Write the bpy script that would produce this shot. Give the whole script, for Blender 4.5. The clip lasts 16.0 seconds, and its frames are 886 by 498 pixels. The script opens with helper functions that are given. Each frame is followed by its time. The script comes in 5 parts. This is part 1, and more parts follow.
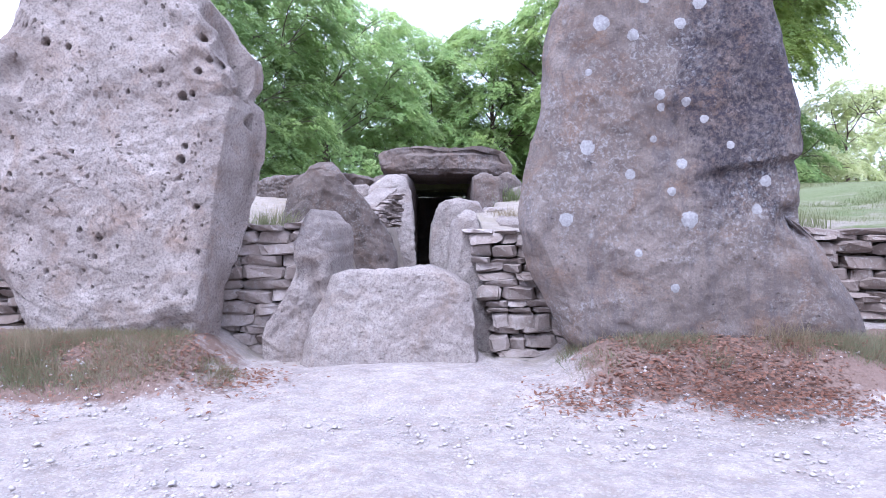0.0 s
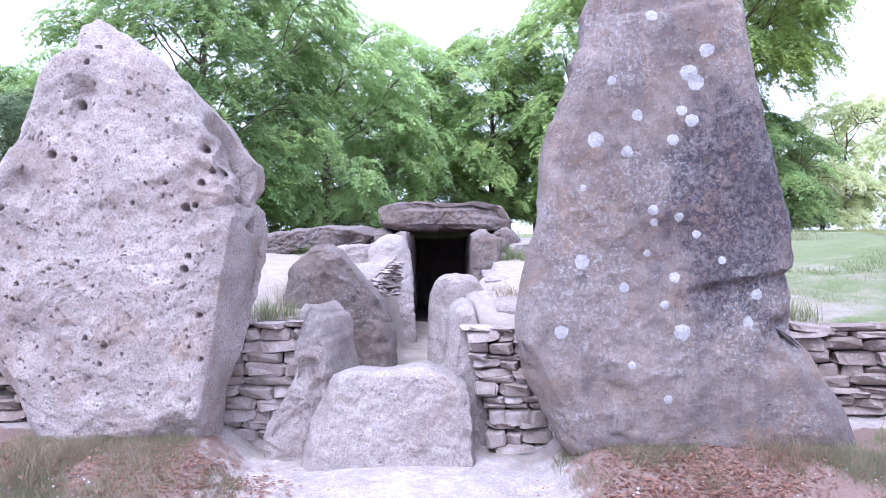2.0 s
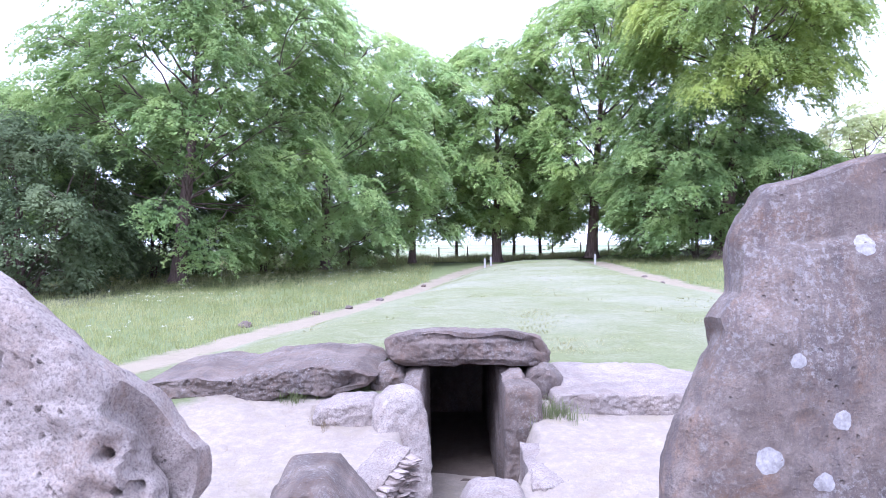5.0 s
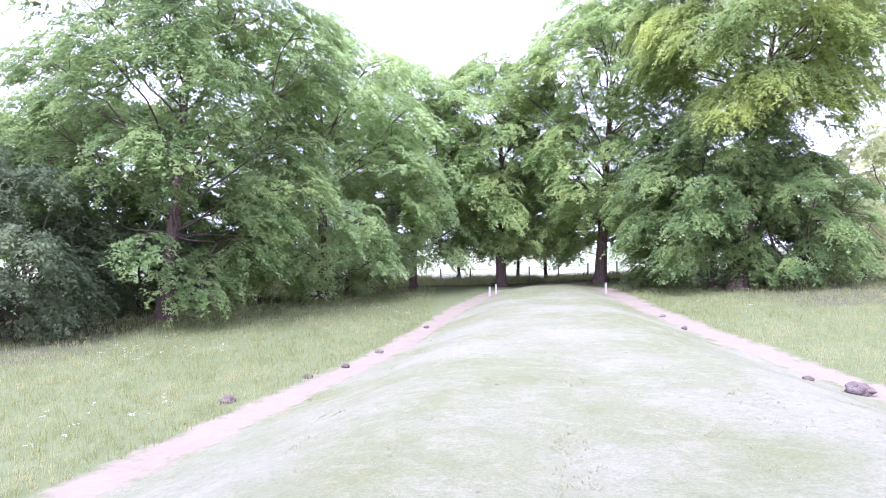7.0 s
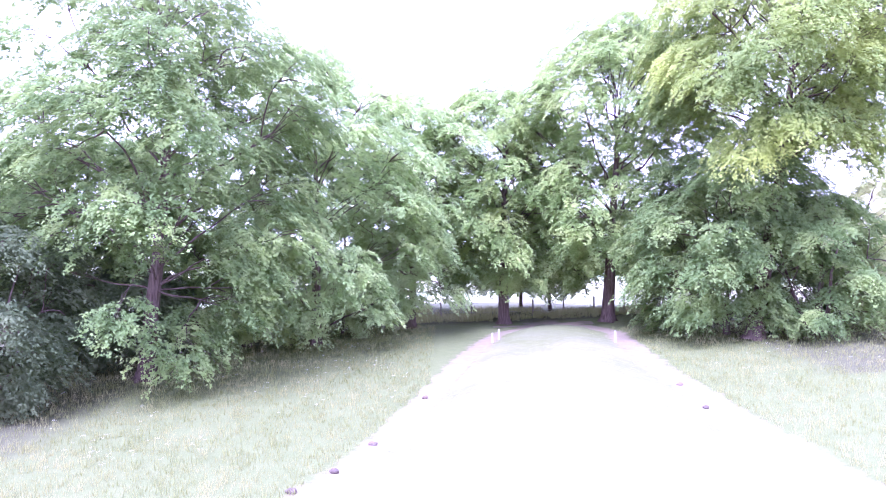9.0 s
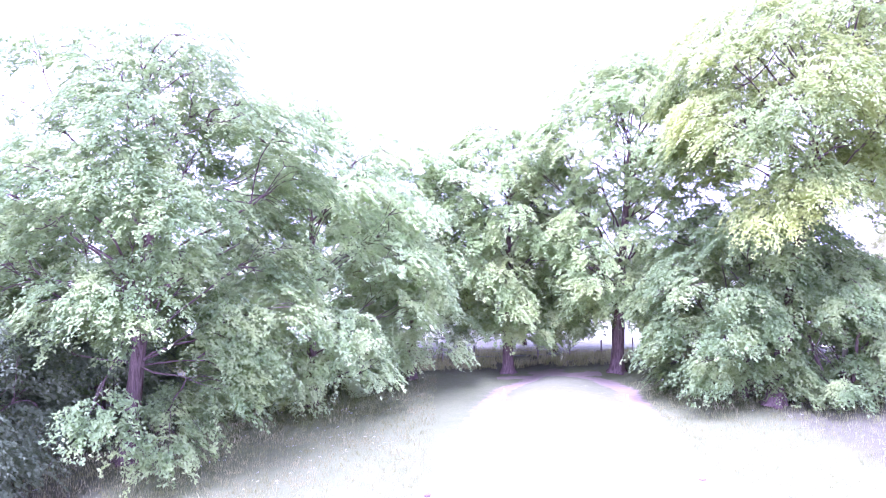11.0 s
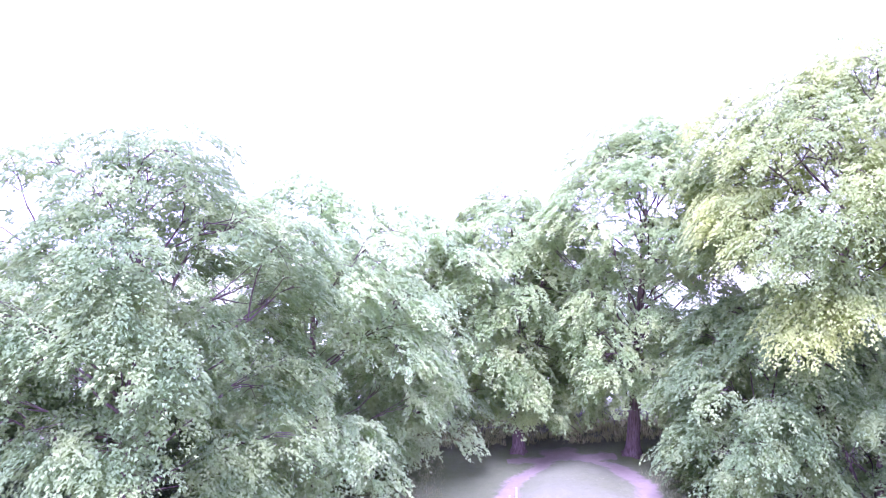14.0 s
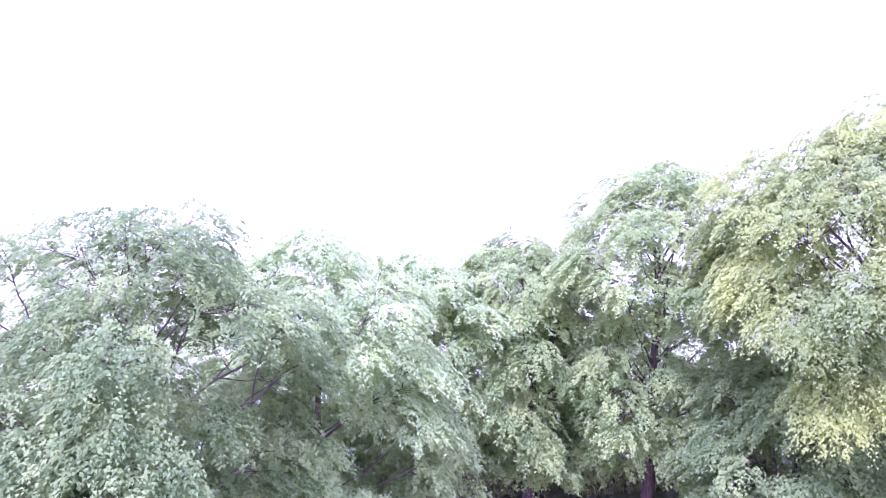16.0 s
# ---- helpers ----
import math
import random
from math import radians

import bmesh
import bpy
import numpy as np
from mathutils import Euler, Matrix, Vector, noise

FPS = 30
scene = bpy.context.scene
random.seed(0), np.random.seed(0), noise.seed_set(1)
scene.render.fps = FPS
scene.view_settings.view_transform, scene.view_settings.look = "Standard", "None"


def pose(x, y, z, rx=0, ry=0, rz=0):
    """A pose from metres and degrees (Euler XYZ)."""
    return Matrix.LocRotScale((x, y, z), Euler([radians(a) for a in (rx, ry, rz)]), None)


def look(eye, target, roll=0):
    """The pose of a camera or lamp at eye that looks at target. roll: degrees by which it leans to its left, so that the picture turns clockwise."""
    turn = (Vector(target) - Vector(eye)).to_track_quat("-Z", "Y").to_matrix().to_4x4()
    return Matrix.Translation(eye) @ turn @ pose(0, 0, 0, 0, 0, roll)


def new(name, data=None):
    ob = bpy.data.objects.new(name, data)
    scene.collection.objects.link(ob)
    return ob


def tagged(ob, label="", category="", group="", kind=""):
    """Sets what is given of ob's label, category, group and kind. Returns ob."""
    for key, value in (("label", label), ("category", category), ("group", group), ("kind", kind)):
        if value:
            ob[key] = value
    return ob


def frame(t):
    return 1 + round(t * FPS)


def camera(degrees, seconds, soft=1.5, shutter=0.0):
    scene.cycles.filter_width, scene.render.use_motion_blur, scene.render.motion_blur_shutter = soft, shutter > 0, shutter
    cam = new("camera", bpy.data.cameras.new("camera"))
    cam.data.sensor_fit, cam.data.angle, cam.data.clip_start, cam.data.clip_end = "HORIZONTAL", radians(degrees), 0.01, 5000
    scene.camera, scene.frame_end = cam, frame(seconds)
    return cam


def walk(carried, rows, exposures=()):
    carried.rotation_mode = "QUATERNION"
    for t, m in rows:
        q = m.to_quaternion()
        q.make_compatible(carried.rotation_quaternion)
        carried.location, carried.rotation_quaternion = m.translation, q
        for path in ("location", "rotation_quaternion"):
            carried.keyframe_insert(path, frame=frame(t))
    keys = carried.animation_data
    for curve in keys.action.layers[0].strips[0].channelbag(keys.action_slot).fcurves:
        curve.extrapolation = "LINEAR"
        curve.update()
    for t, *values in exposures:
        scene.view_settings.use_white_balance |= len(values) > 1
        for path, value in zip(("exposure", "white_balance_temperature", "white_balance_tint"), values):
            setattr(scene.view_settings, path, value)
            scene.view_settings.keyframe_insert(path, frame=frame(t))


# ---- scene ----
cam = camera(66.0, 16.0, soft=0.75)
ACROSS, AHEAD, EYE, TURNED = 28.0, 15.31, 0.71, 1.83
ROWS = [
    (0.0, 0.0, 0.0016, -0.0056, 0.0, 0.0, 0.0),
    (0.5, 0.0, 0.0, 0.0, 0.0, 0.0, 0.0),
    (1.0, 0.0, -0.002, 0.0064, 0.01, -0.01, -0.01),
    (1.5, 0.0002, -0.0035, 0.0127, 0.0, -0.01, -0.01),
    (2.0, 0.0005, -0.0039, 0.0177, 0.01, -0.01, -0.02),
    (2.5, -0.0004, -0.0008, 0.0236, 0.01, -0.03, -0.02),
    (3.0, -0.0021, 0.0073, 0.0323, 0.02, -0.04, -0.01),
    (3.5, -0.0036, 0.0216, 0.0403, 0.02, -0.05, 0.01),
    (4.0, -0.0046, 0.0435, 0.0454, 0.03, -0.05, 0.04),
    (4.5, -0.0055, 0.0726, 0.0547, 0.04, -0.07, 0.02),
    (5.3, -0.0083, 0.1253, 0.0732, 0.03, 0.0, 0.06),
    (6.2, -0.0118, 0.1880, 0.0962, 0.02, 0.07, 0.11),
    (7.0, -0.0138, 0.242, 0.1206, 0.02, 0.1, 0.14),
    (7.5, -0.0144, 0.2746, 0.1403, 0.03, 0.11, 0.15),
    (8.0, -0.0142, 0.309, 0.1612, 0.03, 0.11, 0.15),
    (8.5, -0.0137, 0.3453, 0.185, 0.03, 0.11, 0.16),
    (9.0, -0.0129, 0.3809, 0.2116, 0.04, 0.12, 0.16),
    (9.8, -0.0145, 0.4360, 0.2556, 0.02, 0.11, 0.17),
    (10.7, -0.0180, 0.4950, 0.3076, 0.0, 0.1, 0.18),
    (11.5, -0.0214, 0.5443, 0.3547, -0.01, 0.08, 0.18),
    (12.0, -0.0255, 0.5672, 0.384, -0.01, 0.06, 0.2),
    (12.5, -0.0295, 0.5899, 0.4129, -0.01, 0.03, 0.25),
    (13.0, -0.0317, 0.6126, 0.443, -0.03, 0.02, 0.23),
    (13.5, -0.0344, 0.6337, 0.4731, -0.05, 0.01, 0.22),
    (14.0, -0.0363, 0.6508, 0.5029, -0.04, -0.0, 0.27),
    (14.5, -0.039, 0.6687, 0.5342, -0.0, -0.03, 0.32),
    (15.0, -0.0454, 0.6904, 0.5647, -0.06, -0.06, 0.34),
    (15.5, -0.0497, 0.7132, 0.5922, -0.07, -0.08, 0.37),
    (16.0, -0.0538, 0.7344, 0.6186, -0.06, -0.11, 0.43),
]
walk(cam, [(t, pose(ACROSS * x, AHEAD * y, EYE + ACROSS * z, 90 + TURNED * pitch, roll, TURNED * yaw)) for t, x, y, z, yaw, pitch, roll in ROWS],
     [(0.0, 1.02, 4980, 20), (0.4, 1.21, 4980, 23), (2.2, 1.3, 4940, 23), (4.5, 1.23, 4940, 25), (7.0, 1.39, 5150, 38), (9.0, 1.93, 4870, 60), (11.5, 2.4, 4780, 77), (13.0, 2.18, 4780, 78), (14.5, 1.82, 4810, 79), (16.0, 1.52, 4860, 79)])

from mathutils.bvhtree import BVHTree

# ---- world and sun ----
world = bpy.data.worlds.new("sky")
scene.world = world
world.use_nodes = True
wn = world.node_tree
for n in list(wn.nodes):
    wn.nodes.remove(n)
sky = wn.nodes.new("ShaderNodeTexSky")
sky.sky_type, sky.sun_disc = "NISHITA", False
sky.sun_elevation, sky.sun_rotation = radians(57), radians(-153)
sky.air_density, sky.dust_density, sky.ozone_density = 1.0, 6.0, 1.0
cloud = wn.nodes.new("ShaderNodeMix")
cloud.data_type = "RGBA"
cloud.inputs["Factor"].default_value = 0.85
cloud.inputs["B"].default_value = (9.6, 9.4, 9.6, 1)
back = wn.nodes.new("ShaderNodeBackground")
back.inputs["Strength"].default_value = 0.132
wout = wn.nodes.new("ShaderNodeOutputWorld")
wn.links.new(sky.outputs[0], cloud.inputs["A"])
wn.links.new(cloud.outputs["Result"], back.inputs[0])
wn.links.new(back.outputs[0], wout.inputs[0])
sun_data = bpy.data.lights.new("sun", "SUN")
sun_data.energy, sun_data.angle, sun_data.color = 2.5, radians(30), (1.0, 0.96, 0.9)
sun = new("sun", sun_data)
sun.matrix_world = look((-8, -16, 28), (0, 0, 0))


# ---- materials ----
class Nodes:
    """Short hand for building a node material."""

    def __init__(self, name):
        self.mat = bpy.data.materials.new(name)
        self.mat.use_nodes = True
        self.tree = self.mat.node_tree
        self.tree.nodes.clear()
        self.out = self.tree.nodes.new("ShaderNodeOutputMaterial")
        self.bsdf = self.tree.nodes.new("ShaderNodeBsdfPrincipled")
        self.tree.links.new(self.bsdf.outputs[0], self.out.inputs[0])
        self.bsdf.inputs["Specular IOR Level"].default_value = 0.25
        self.place = self.tree.nodes.new("ShaderNodeTexCoord").outputs["Object"]
        self.spot = self.tree.nodes.new("ShaderNodeNewGeometry")

    def link(self, a, b):
        self.tree.links.new(a, b)

    def put(self, socket, value):
        if hasattr(value, "links"):
            self.link(value, socket)
        else:
            socket.default_value = value

    def noise(self, scale, detail=6.0, rough=0.6, where=None, warp=0.0):
        n = self.tree.nodes.new("ShaderNodeTexNoise")
        n.inputs["Scale"].default_value, n.inputs["Detail"].default_value = scale, detail
        n.inputs["Roughness"].default_value, n.inputs["Distortion"].default_value = rough, warp
        self.link(where or self.place, n.inputs["Vector"])
        return n.outputs["Fac"]

    def cells(self, scale, where=None, feature="F1", rand=1.0):
        n = self.tree.nodes.new("ShaderNodeTexVoronoi")
        n.feature = feature
        n.inputs["Scale"].default_value, n.inputs["Randomness"].default_value = scale, rand
        self.link(where or self.place, n.inputs["Vector"])
        return n

    def ramp(self, value, *stops):
        r = self.tree.nodes.new("ShaderNodeValToRGB")
        while len(r.color_ramp.elements) < len(stops):
            r.color_ramp.elements.new(0.5)
        for e, (at, c) in zip(r.color_ramp.elements, stops):
            e.position, e.color = at, (*c, 1) if isinstance(c, tuple) else (c, c, c, 1)
        self.put(r.inputs[0], value)
        return r.outputs[0]

    def math(self, op, a, b=0.0):
        m = self.tree.nodes.new("ShaderNodeMath")
        m.operation = op
        self.put(m.inputs[0], a)
        self.put(m.inputs[1], b)
        return m.outputs[0]

    def mix(self, fac, a, b, how="MIX"):
        m = self.tree.nodes.new("ShaderNodeMix")
        m.data_type, m.blend_type = "RGBA", how
        self.put(m.inputs["Factor"], fac)
        self.put(m.inputs["A"], (*a, 1) if isinstance(a, tuple) else a)
        self.put(m.inputs["B"], (*b, 1) if isinstance(b, tuple) else b)
        return m.outputs["Result"]

    def stretch(self, x, y, z):
        m = self.tree.nodes.new("ShaderNodeMapping")
        m.inputs["Scale"].default_value = (x, y, z)
        self.link(self.place, m.inputs["Vector"])
        return m.outputs[0]

    def attr(self, name):
        a = self.tree.nodes.new("ShaderNodeAttribute")
        a.attribute_name = name
        return a.outputs["Fac"]

    def shuffle(self):
        """A place that differs from one object to the next."""
        info = self.tree.nodes.new("ShaderNodeObjectInfo")
        add = self.tree.nodes.new("ShaderNodeVectorMath")
        add.operation = "ADD"
        big = self.math("MULTIPLY", info.outputs["Random"], 50.0)
        self.link(self.place, add.inputs[0])
        self.link(big, add.inputs[1])
        self.place = add.outputs[0]
        return info.outputs["Random"]

    def bump(self, height, strength=0.3, distance=0.02, over=None):
        b = self.tree.nodes.new("ShaderNodeBump")
        b.inputs["Strength"].default_value, b.inputs["Distance"].default_value = strength, distance
        self.put(b.inputs["Height"], height)
        if over is not None:
            self.link(over, b.inputs["Normal"])
        return b.outputs[0]

    def done(self, colour, rough=0.9, normal=None):
        self.put(self.bsdf.inputs["Base Color"], (*colour, 1) if isinstance(colour, tuple) else colour)
        self.put(self.bsdf.inputs["Roughness"], rough)
        if normal is not None:
            self.link(normal, self.bsdf.inputs["Normal"])
        return self.mat


def sarsen(name, pale, dark, brown, stain=0.5, lichen=0.0, streak=0.0, pitted=0.0, smear=None):
    """Weathered sarsen: mottled grey with brown stains, fine grain, small pits and lichen crust.
    smear: a dark run of algae about a place (x, z) of the stone, with its half width and half height."""
    n = Nodes(name)
    raw = n.place
    n.shuffle()
    broad = n.noise(1.6, 6, 0.65, warp=0.8)
    mid = n.noise(6.0, 8, 0.72)
    fine = n.noise(75.0, 5, 0.7)
    col = n.mix(n.ramp(broad, (0.36, 0.0), (0.64, 1.0)), dark, pale)
    col = n.mix(n.math("MULTIPLY", n.ramp(n.noise(2.9, 8, 0.75, warp=1.2), (0.48, 0.0), (0.68, 1.0)), stain), col, brown)
    col = n.mix(n.ramp(mid, (0.34, 0.6), (0.6, 0.0)), col, n.mix(0.55, col, dark, "MULTIPLY"))
    col = n.mix(n.ramp(n.noise(19.0, 6, 0.75), (0.54, 0.0), (0.68, 0.45)), col, n.mix(0.5, col, brown))
    col = n.mix(n.ramp(fine, (0.36, 0.7), (0.53, 0.0)), col, (0.12, 0.097, 0.09))
    col = n.mix(n.ramp(n.noise(130.0, 4, 0.7), (0.36, 0.5), (0.5, 0.0)), col, n.mix(0.6, col, (0.09, 0.075, 0.07)))
    if streak:
        run = n.noise(1.0, 7, 0.78, where=n.stretch(5.5, 5.5, 1.1))
        col = n.mix(n.math("MULTIPLY", n.ramp(run, (0.5, 0.0), (0.64, 1.0)), streak), col, (0.075, 0.068, 0.075))
    if smear:
        gap = n.tree.nodes.new("ShaderNodeVectorMath")
        gap.operation = "SUBTRACT"
        n.link(raw, gap.inputs[0])
        gap.inputs[1].default_value = (smear[0], 0, smear[1])
        size = n.tree.nodes.new("ShaderNodeVectorMath")
        size.operation = "MULTIPLY"
        n.link(gap.outputs[0], size.inputs[0])
        size.inputs[1].default_value = (1 / smear[2], 0, 1 / smear[3])
        far = n.tree.nodes.new("ShaderNodeVectorMath")
        far.operation = "LENGTH"
        n.link(size.outputs[0], far.inputs[0])
        ragged = n.math("ADD", far.outputs["Value"], n.math("MULTIPLY", n.math("SUBTRACT", n.noise(4.0, 8, 0.8, where=n.stretch(1, 1, 0.45)), 0.5), 2.2))
        grain = n.ramp(n.noise(34.0, 7, 0.8), (0.42, 1.0), (0.60, 0.25))
        col = n.mix(n.math("MULTIPLY", n.ramp(ragged, (0.6, 1.0), (1.3, 0.0)), grain), col, (0.032, 0.028, 0.037))
    if lichen:
        crust = n.math("MULTIPLY", n.ramp(n.noise(42.0, 7, 0.82), (0.51, 0.0), (0.58, 1.0)), n.ramp(n.noise(2.2, 5, 0.65), (0.44, 0.0), (0.60, 1.0)))
        col = n.mix(n.math("MULTIPLY", crust, lichen), col, (0.40, 0.40, 0.40))
        spots = n.cells(8.0)
        dots = n.ramp(spots.outputs["Distance"], (0.07, 1.0), (0.13, 0.0))
        few = n.ramp(spots.outputs["Color"], (0.80, 0.0), (0.84, 1.0))
        col = n.mix(n.math("MULTIPLY", n.math("MULTIPLY", dots, few), lichen * 0.7), col, (0.38, 0.38, 0.38))
    speck = n.noise(48.0, 6, 0.85)
    col = n.mix(n.ramp(speck, (0.56, 0.0), (0.68, 0.35)), col, n.mix(0.5, pale, (0.5, 0.49, 0.48)))
    h = n.bump(mid, 0.4, 0.03)
    h = n.bump(n.noise(19.0, 8, 0.78), 0.85, 0.018, h)
    h = n.bump(fine, 0.6, 0.008, h)
    # small pits: bumped inward, with their hollow shade also put into the colour
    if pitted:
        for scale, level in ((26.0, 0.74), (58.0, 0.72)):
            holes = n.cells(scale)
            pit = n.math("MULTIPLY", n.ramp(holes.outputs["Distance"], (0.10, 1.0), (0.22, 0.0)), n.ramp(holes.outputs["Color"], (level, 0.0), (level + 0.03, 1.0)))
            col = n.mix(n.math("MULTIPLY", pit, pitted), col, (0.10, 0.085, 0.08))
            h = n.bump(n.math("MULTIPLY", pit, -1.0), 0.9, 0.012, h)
    return n.done(col, 0.92, h)


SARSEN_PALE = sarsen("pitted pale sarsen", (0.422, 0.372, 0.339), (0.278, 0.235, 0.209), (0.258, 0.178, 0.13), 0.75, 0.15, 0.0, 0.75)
SARSEN_LICHEN = sarsen("lichen sarsen", (0.232, 0.192, 0.167), (0.129, 0.103, 0.0902), (0.216, 0.135, 0.0884), 0.85, 0.38, 0.55, 0.12, (0.30, 1.62, 0.50, 0.85))
SARSEN_PLAIN = sarsen("grey sarsen", (0.371, 0.325, 0.293), (0.242, 0.205, 0.186), (0.242, 0.175, 0.13), 0.55, 0.2, 0.0, 0.2)
SARSEN_BROWN = sarsen("brown sarsen", (0.221, 0.178, 0.152), (0.103, 0.08, 0.067), (0.144, 0.088, 0.0577), 0.75, 0.3, 0.4, 0.2)


def lichen_mat():
    n = Nodes("pale lichen")
    n.shuffle()
    col = n.mix(n.ramp(n.noise(70.0, 5, 0.7), (0.35, 0.0), (0.65, 1.0)), (0.19, 0.18, 0.178), (0.295, 0.283, 0.28))
    return n.done(col, 0.95, n.bump(n.noise(120.0, 3), 0.4, 0.002))


LICHEN = lichen_mat()


def walling(name, dull, clean):
    n = Nodes(name)
    n.place = n.spot.outputs["Position"]
    r = n.shuffle()
    a = n.noise(9.0, 6, 0.7)
    col = n.mix(r, dull, clean)
    col = n.mix(n.ramp(a, (0.38, 0.8), (0.64, 0.0)), col, (0.19, 0.145, 0.118))
    col = n.mix(n.ramp(n.noise(30.0, 5, 0.7), (0.55, 0.0), (0.7, 0.6)), col, (0.418, 0.403, 0.374))
    return n.done(col, 0.95, n.bump(n.noise(60.0, 6, 0.75), 0.8, 0.012, n.bump(n.noise(14.0, 5, 0.7), 0.7, 0.03)))


WALLING = walling("limestone walling", (0.27, 0.225, 0.20), (0.39, 0.34, 0.315))
WALLING_BROWN = walling("brown limestone walling", (0.165, 0.13, 0.11), (0.28, 0.23, 0.20))


def earth_mat():
    """The one sheet of ground: chalk, mown and rough grass, bare earth and wood floor by their zones, with tree shade
    put into the mown zone's far end.
    """
    n = Nodes("ground")
    big, mid, fine = n.noise(0.22, 6, 0.6), n.noise(1.7, 7, 0.68), n.noise(22.0, 6, 0.7)
    mown = n.mix(mid, (0.15, 0.17, 0.072), (0.233, 0.238, 0.124))
    mown = n.mix(n.ramp(big, (0.38, 0.0), (0.62, 0.8)), mown, (0.29, 0.283, 0.215))
    mown = n.mix(n.ramp(n.noise(6.5, 7, 0.78), (0.36, 0.4), (0.54, 0.0)), mown, (0.145, 0.175, 0.08))
    mown = n.mix(n.ramp(n.noise(2.4, 7, 0.7, warp=0.7), (0.5, 0.0), (0.72, 0.45)), mown, (0.33, 0.315, 0.24))
    rough = n.mix(mid, (0.118, 0.152, 0.056), (0.205, 0.225, 0.105))
    grass = n.mix(n.attr("mown"), rough, mown)
    grass = n.mix(n.ramp(fine, (0.35, 0.5), (0.6, 0.0)), grass, n.mix(0.6, grass, (0.3, 0.35, 0.2), "MULTIPLY"))
    chalk = n.mix(mid, (0.35, 0.29, 0.258), (0.535, 0.474, 0.435))
    chalk = n.mix(n.ramp(n.noise(5.5, 8, 0.75), (0.44, 0.0), (0.64, 0.8)), chalk, (0.258, 0.205, 0.175))
    chalk = n.mix(n.ramp(n.noise(13.0, 8, 0.8), (0.42, 0.75), (0.58, 0.0)), chalk, (0.27, 0.235, 0.225))
    worn = n.mix(mid, (0.205, 0.172, 0.118), (0.295, 0.253, 0.185))
    chalk = n.mix(n.math("MULTIPLY", n.attr("worn"), 0.85), chalk, worn)
    scant = n.math("MULTIPLY", n.ramp(n.noise(2.6, 8, 0.72, warp=0.6), (0.5, 0.0), (0.62, 0.75)), n.math("SUBTRACT", 1.0, n.attr("grit")))
    chalk = n.mix(scant, chalk, n.mix(n.noise(60.0, 5, 0.8), (0.19, 0.155, 0.105), (0.38, 0.33, 0.25)))
    grit = n.cells(55.0)
    chalk = n.mix(n.math("MULTIPLY", n.ramp(grit.outputs["Distance"], (0.2, 0.4), (0.45, 0.0)), n.attr("grit")), chalk, (0.547, 0.532, 0.517))
    ragged = n.math("ADD", n.attr("bare"), n.math("MULTIPLY", n.math("SUBTRACT", mid, 0.5), 1.1))
    col = n.mix(n.ramp(ragged, (0.35, 0.0), (0.62, 1.0)), grass, chalk)
    wood = n.mix(mid, (0.08, 0.078, 0.045), (0.14, 0.155, 0.082))
    col = n.mix(n.attr("wood"), col, wood)
    duff = n.mix(n.noise(38.0, 5, 0.75), (0.115, 0.07, 0.052), (0.235, 0.155, 0.122))
    leafy = n.math("ADD", n.attr("duff"), n.math("MULTIPLY", n.math("SUBTRACT", n.noise(3.2, 6, 0.7), 0.5), 1.6))
    col = n.mix(n.ramp(leafy, (0.42, 0.0), (0.62, 0.9)), col, duff)
    far = n.mix(n.ramp(n.noise(0.012, 3), (0.4, 0.0), (0.55, 1.0)), (0.165, 0.215, 0.11), (0.25, 0.255, 0.155))
    col = n.mix(n.attr("far"), col, far)
    h = n.bump(n.noise(9.0, 8, 0.78), 0.75, 0.06)
    h = n.bump(n.noise(70.0, 5, 0.75), 0.5, 0.008, h)
    h = n.bump(grit.outputs["Distance"], 0.3, 0.01, h)
    return n.done(col, 0.95, h)


EARTH = earth_mat()


def plain(name, a, b, scale=8.0, rough=0.9, bump=0.3, island=False):
    n = Nodes(name)
    n.shuffle()
    col = n.mix(n.noise(scale, 6, 0.7), a, b)
    if island:
        col = n.mix(n.math("MULTIPLY", n.spot.outputs["Random Per Island"], 0.7), col, b)
    return n.done(col, rough, n.bump(n.noise(scale * 5, 5), bump, 0.01))


def bark_mat(name, a, b):
    n = Nodes(name)
    n.shuffle()
    ridge = n.noise(2.2, 7, 0.7, where=n.stretch(5, 5, 0.7), warp=0.5)
    col = n.mix(n.ramp(ridge, (0.35, 0.0), (0.65, 1.0)), a, b)
    col = n.mix(n.ramp(n.noise(1.1, 4), (0.55, 0.0), (0.75, 0.6)), col, (0.13, 0.15, 0.09))
    return n.done(col, 0.95, n.bump(ridge, 0.8, 0.06))


BARK = bark_mat("beech bark", (0.07, 0.047, 0.042), (0.20, 0.145, 0.13))


def leaf_mat(name, deep, light, tip, broad=0.55, few=0.45):
    """Thin leaves: each one its own shade, with light passing through."""
    n = Nodes(name)
    one = n.spot.outputs["Random Per Island"]
    col = n.mix(one, deep, light)
    col = n.mix(n.ramp(n.noise(broad, 4, 0.6), (few, 0.0), (few + 0.2, 0.75)), col, tip)
    n.put(n.bsdf.inputs["Base Color"], col)
    n.bsdf.inputs["Roughness"].default_value = 0.65
    n.bsdf.inputs["Specular IOR Level"].default_value = 0.15
    thin = n.tree.nodes.new("ShaderNodeBsdfTranslucent")
    n.link(n.mix(0.5, col, tip), thin.inputs[0])
    both = n.tree.nodes.new("ShaderNodeMixShader")
    both.inputs[0].default_value = 0.5
    n.link(n.bsdf.outputs[0], both.inputs[1])
    n.link(thin.outputs[0], both.inputs[2])
    n.link(both.outputs[0], n.out.inputs[0])
    return n.mat


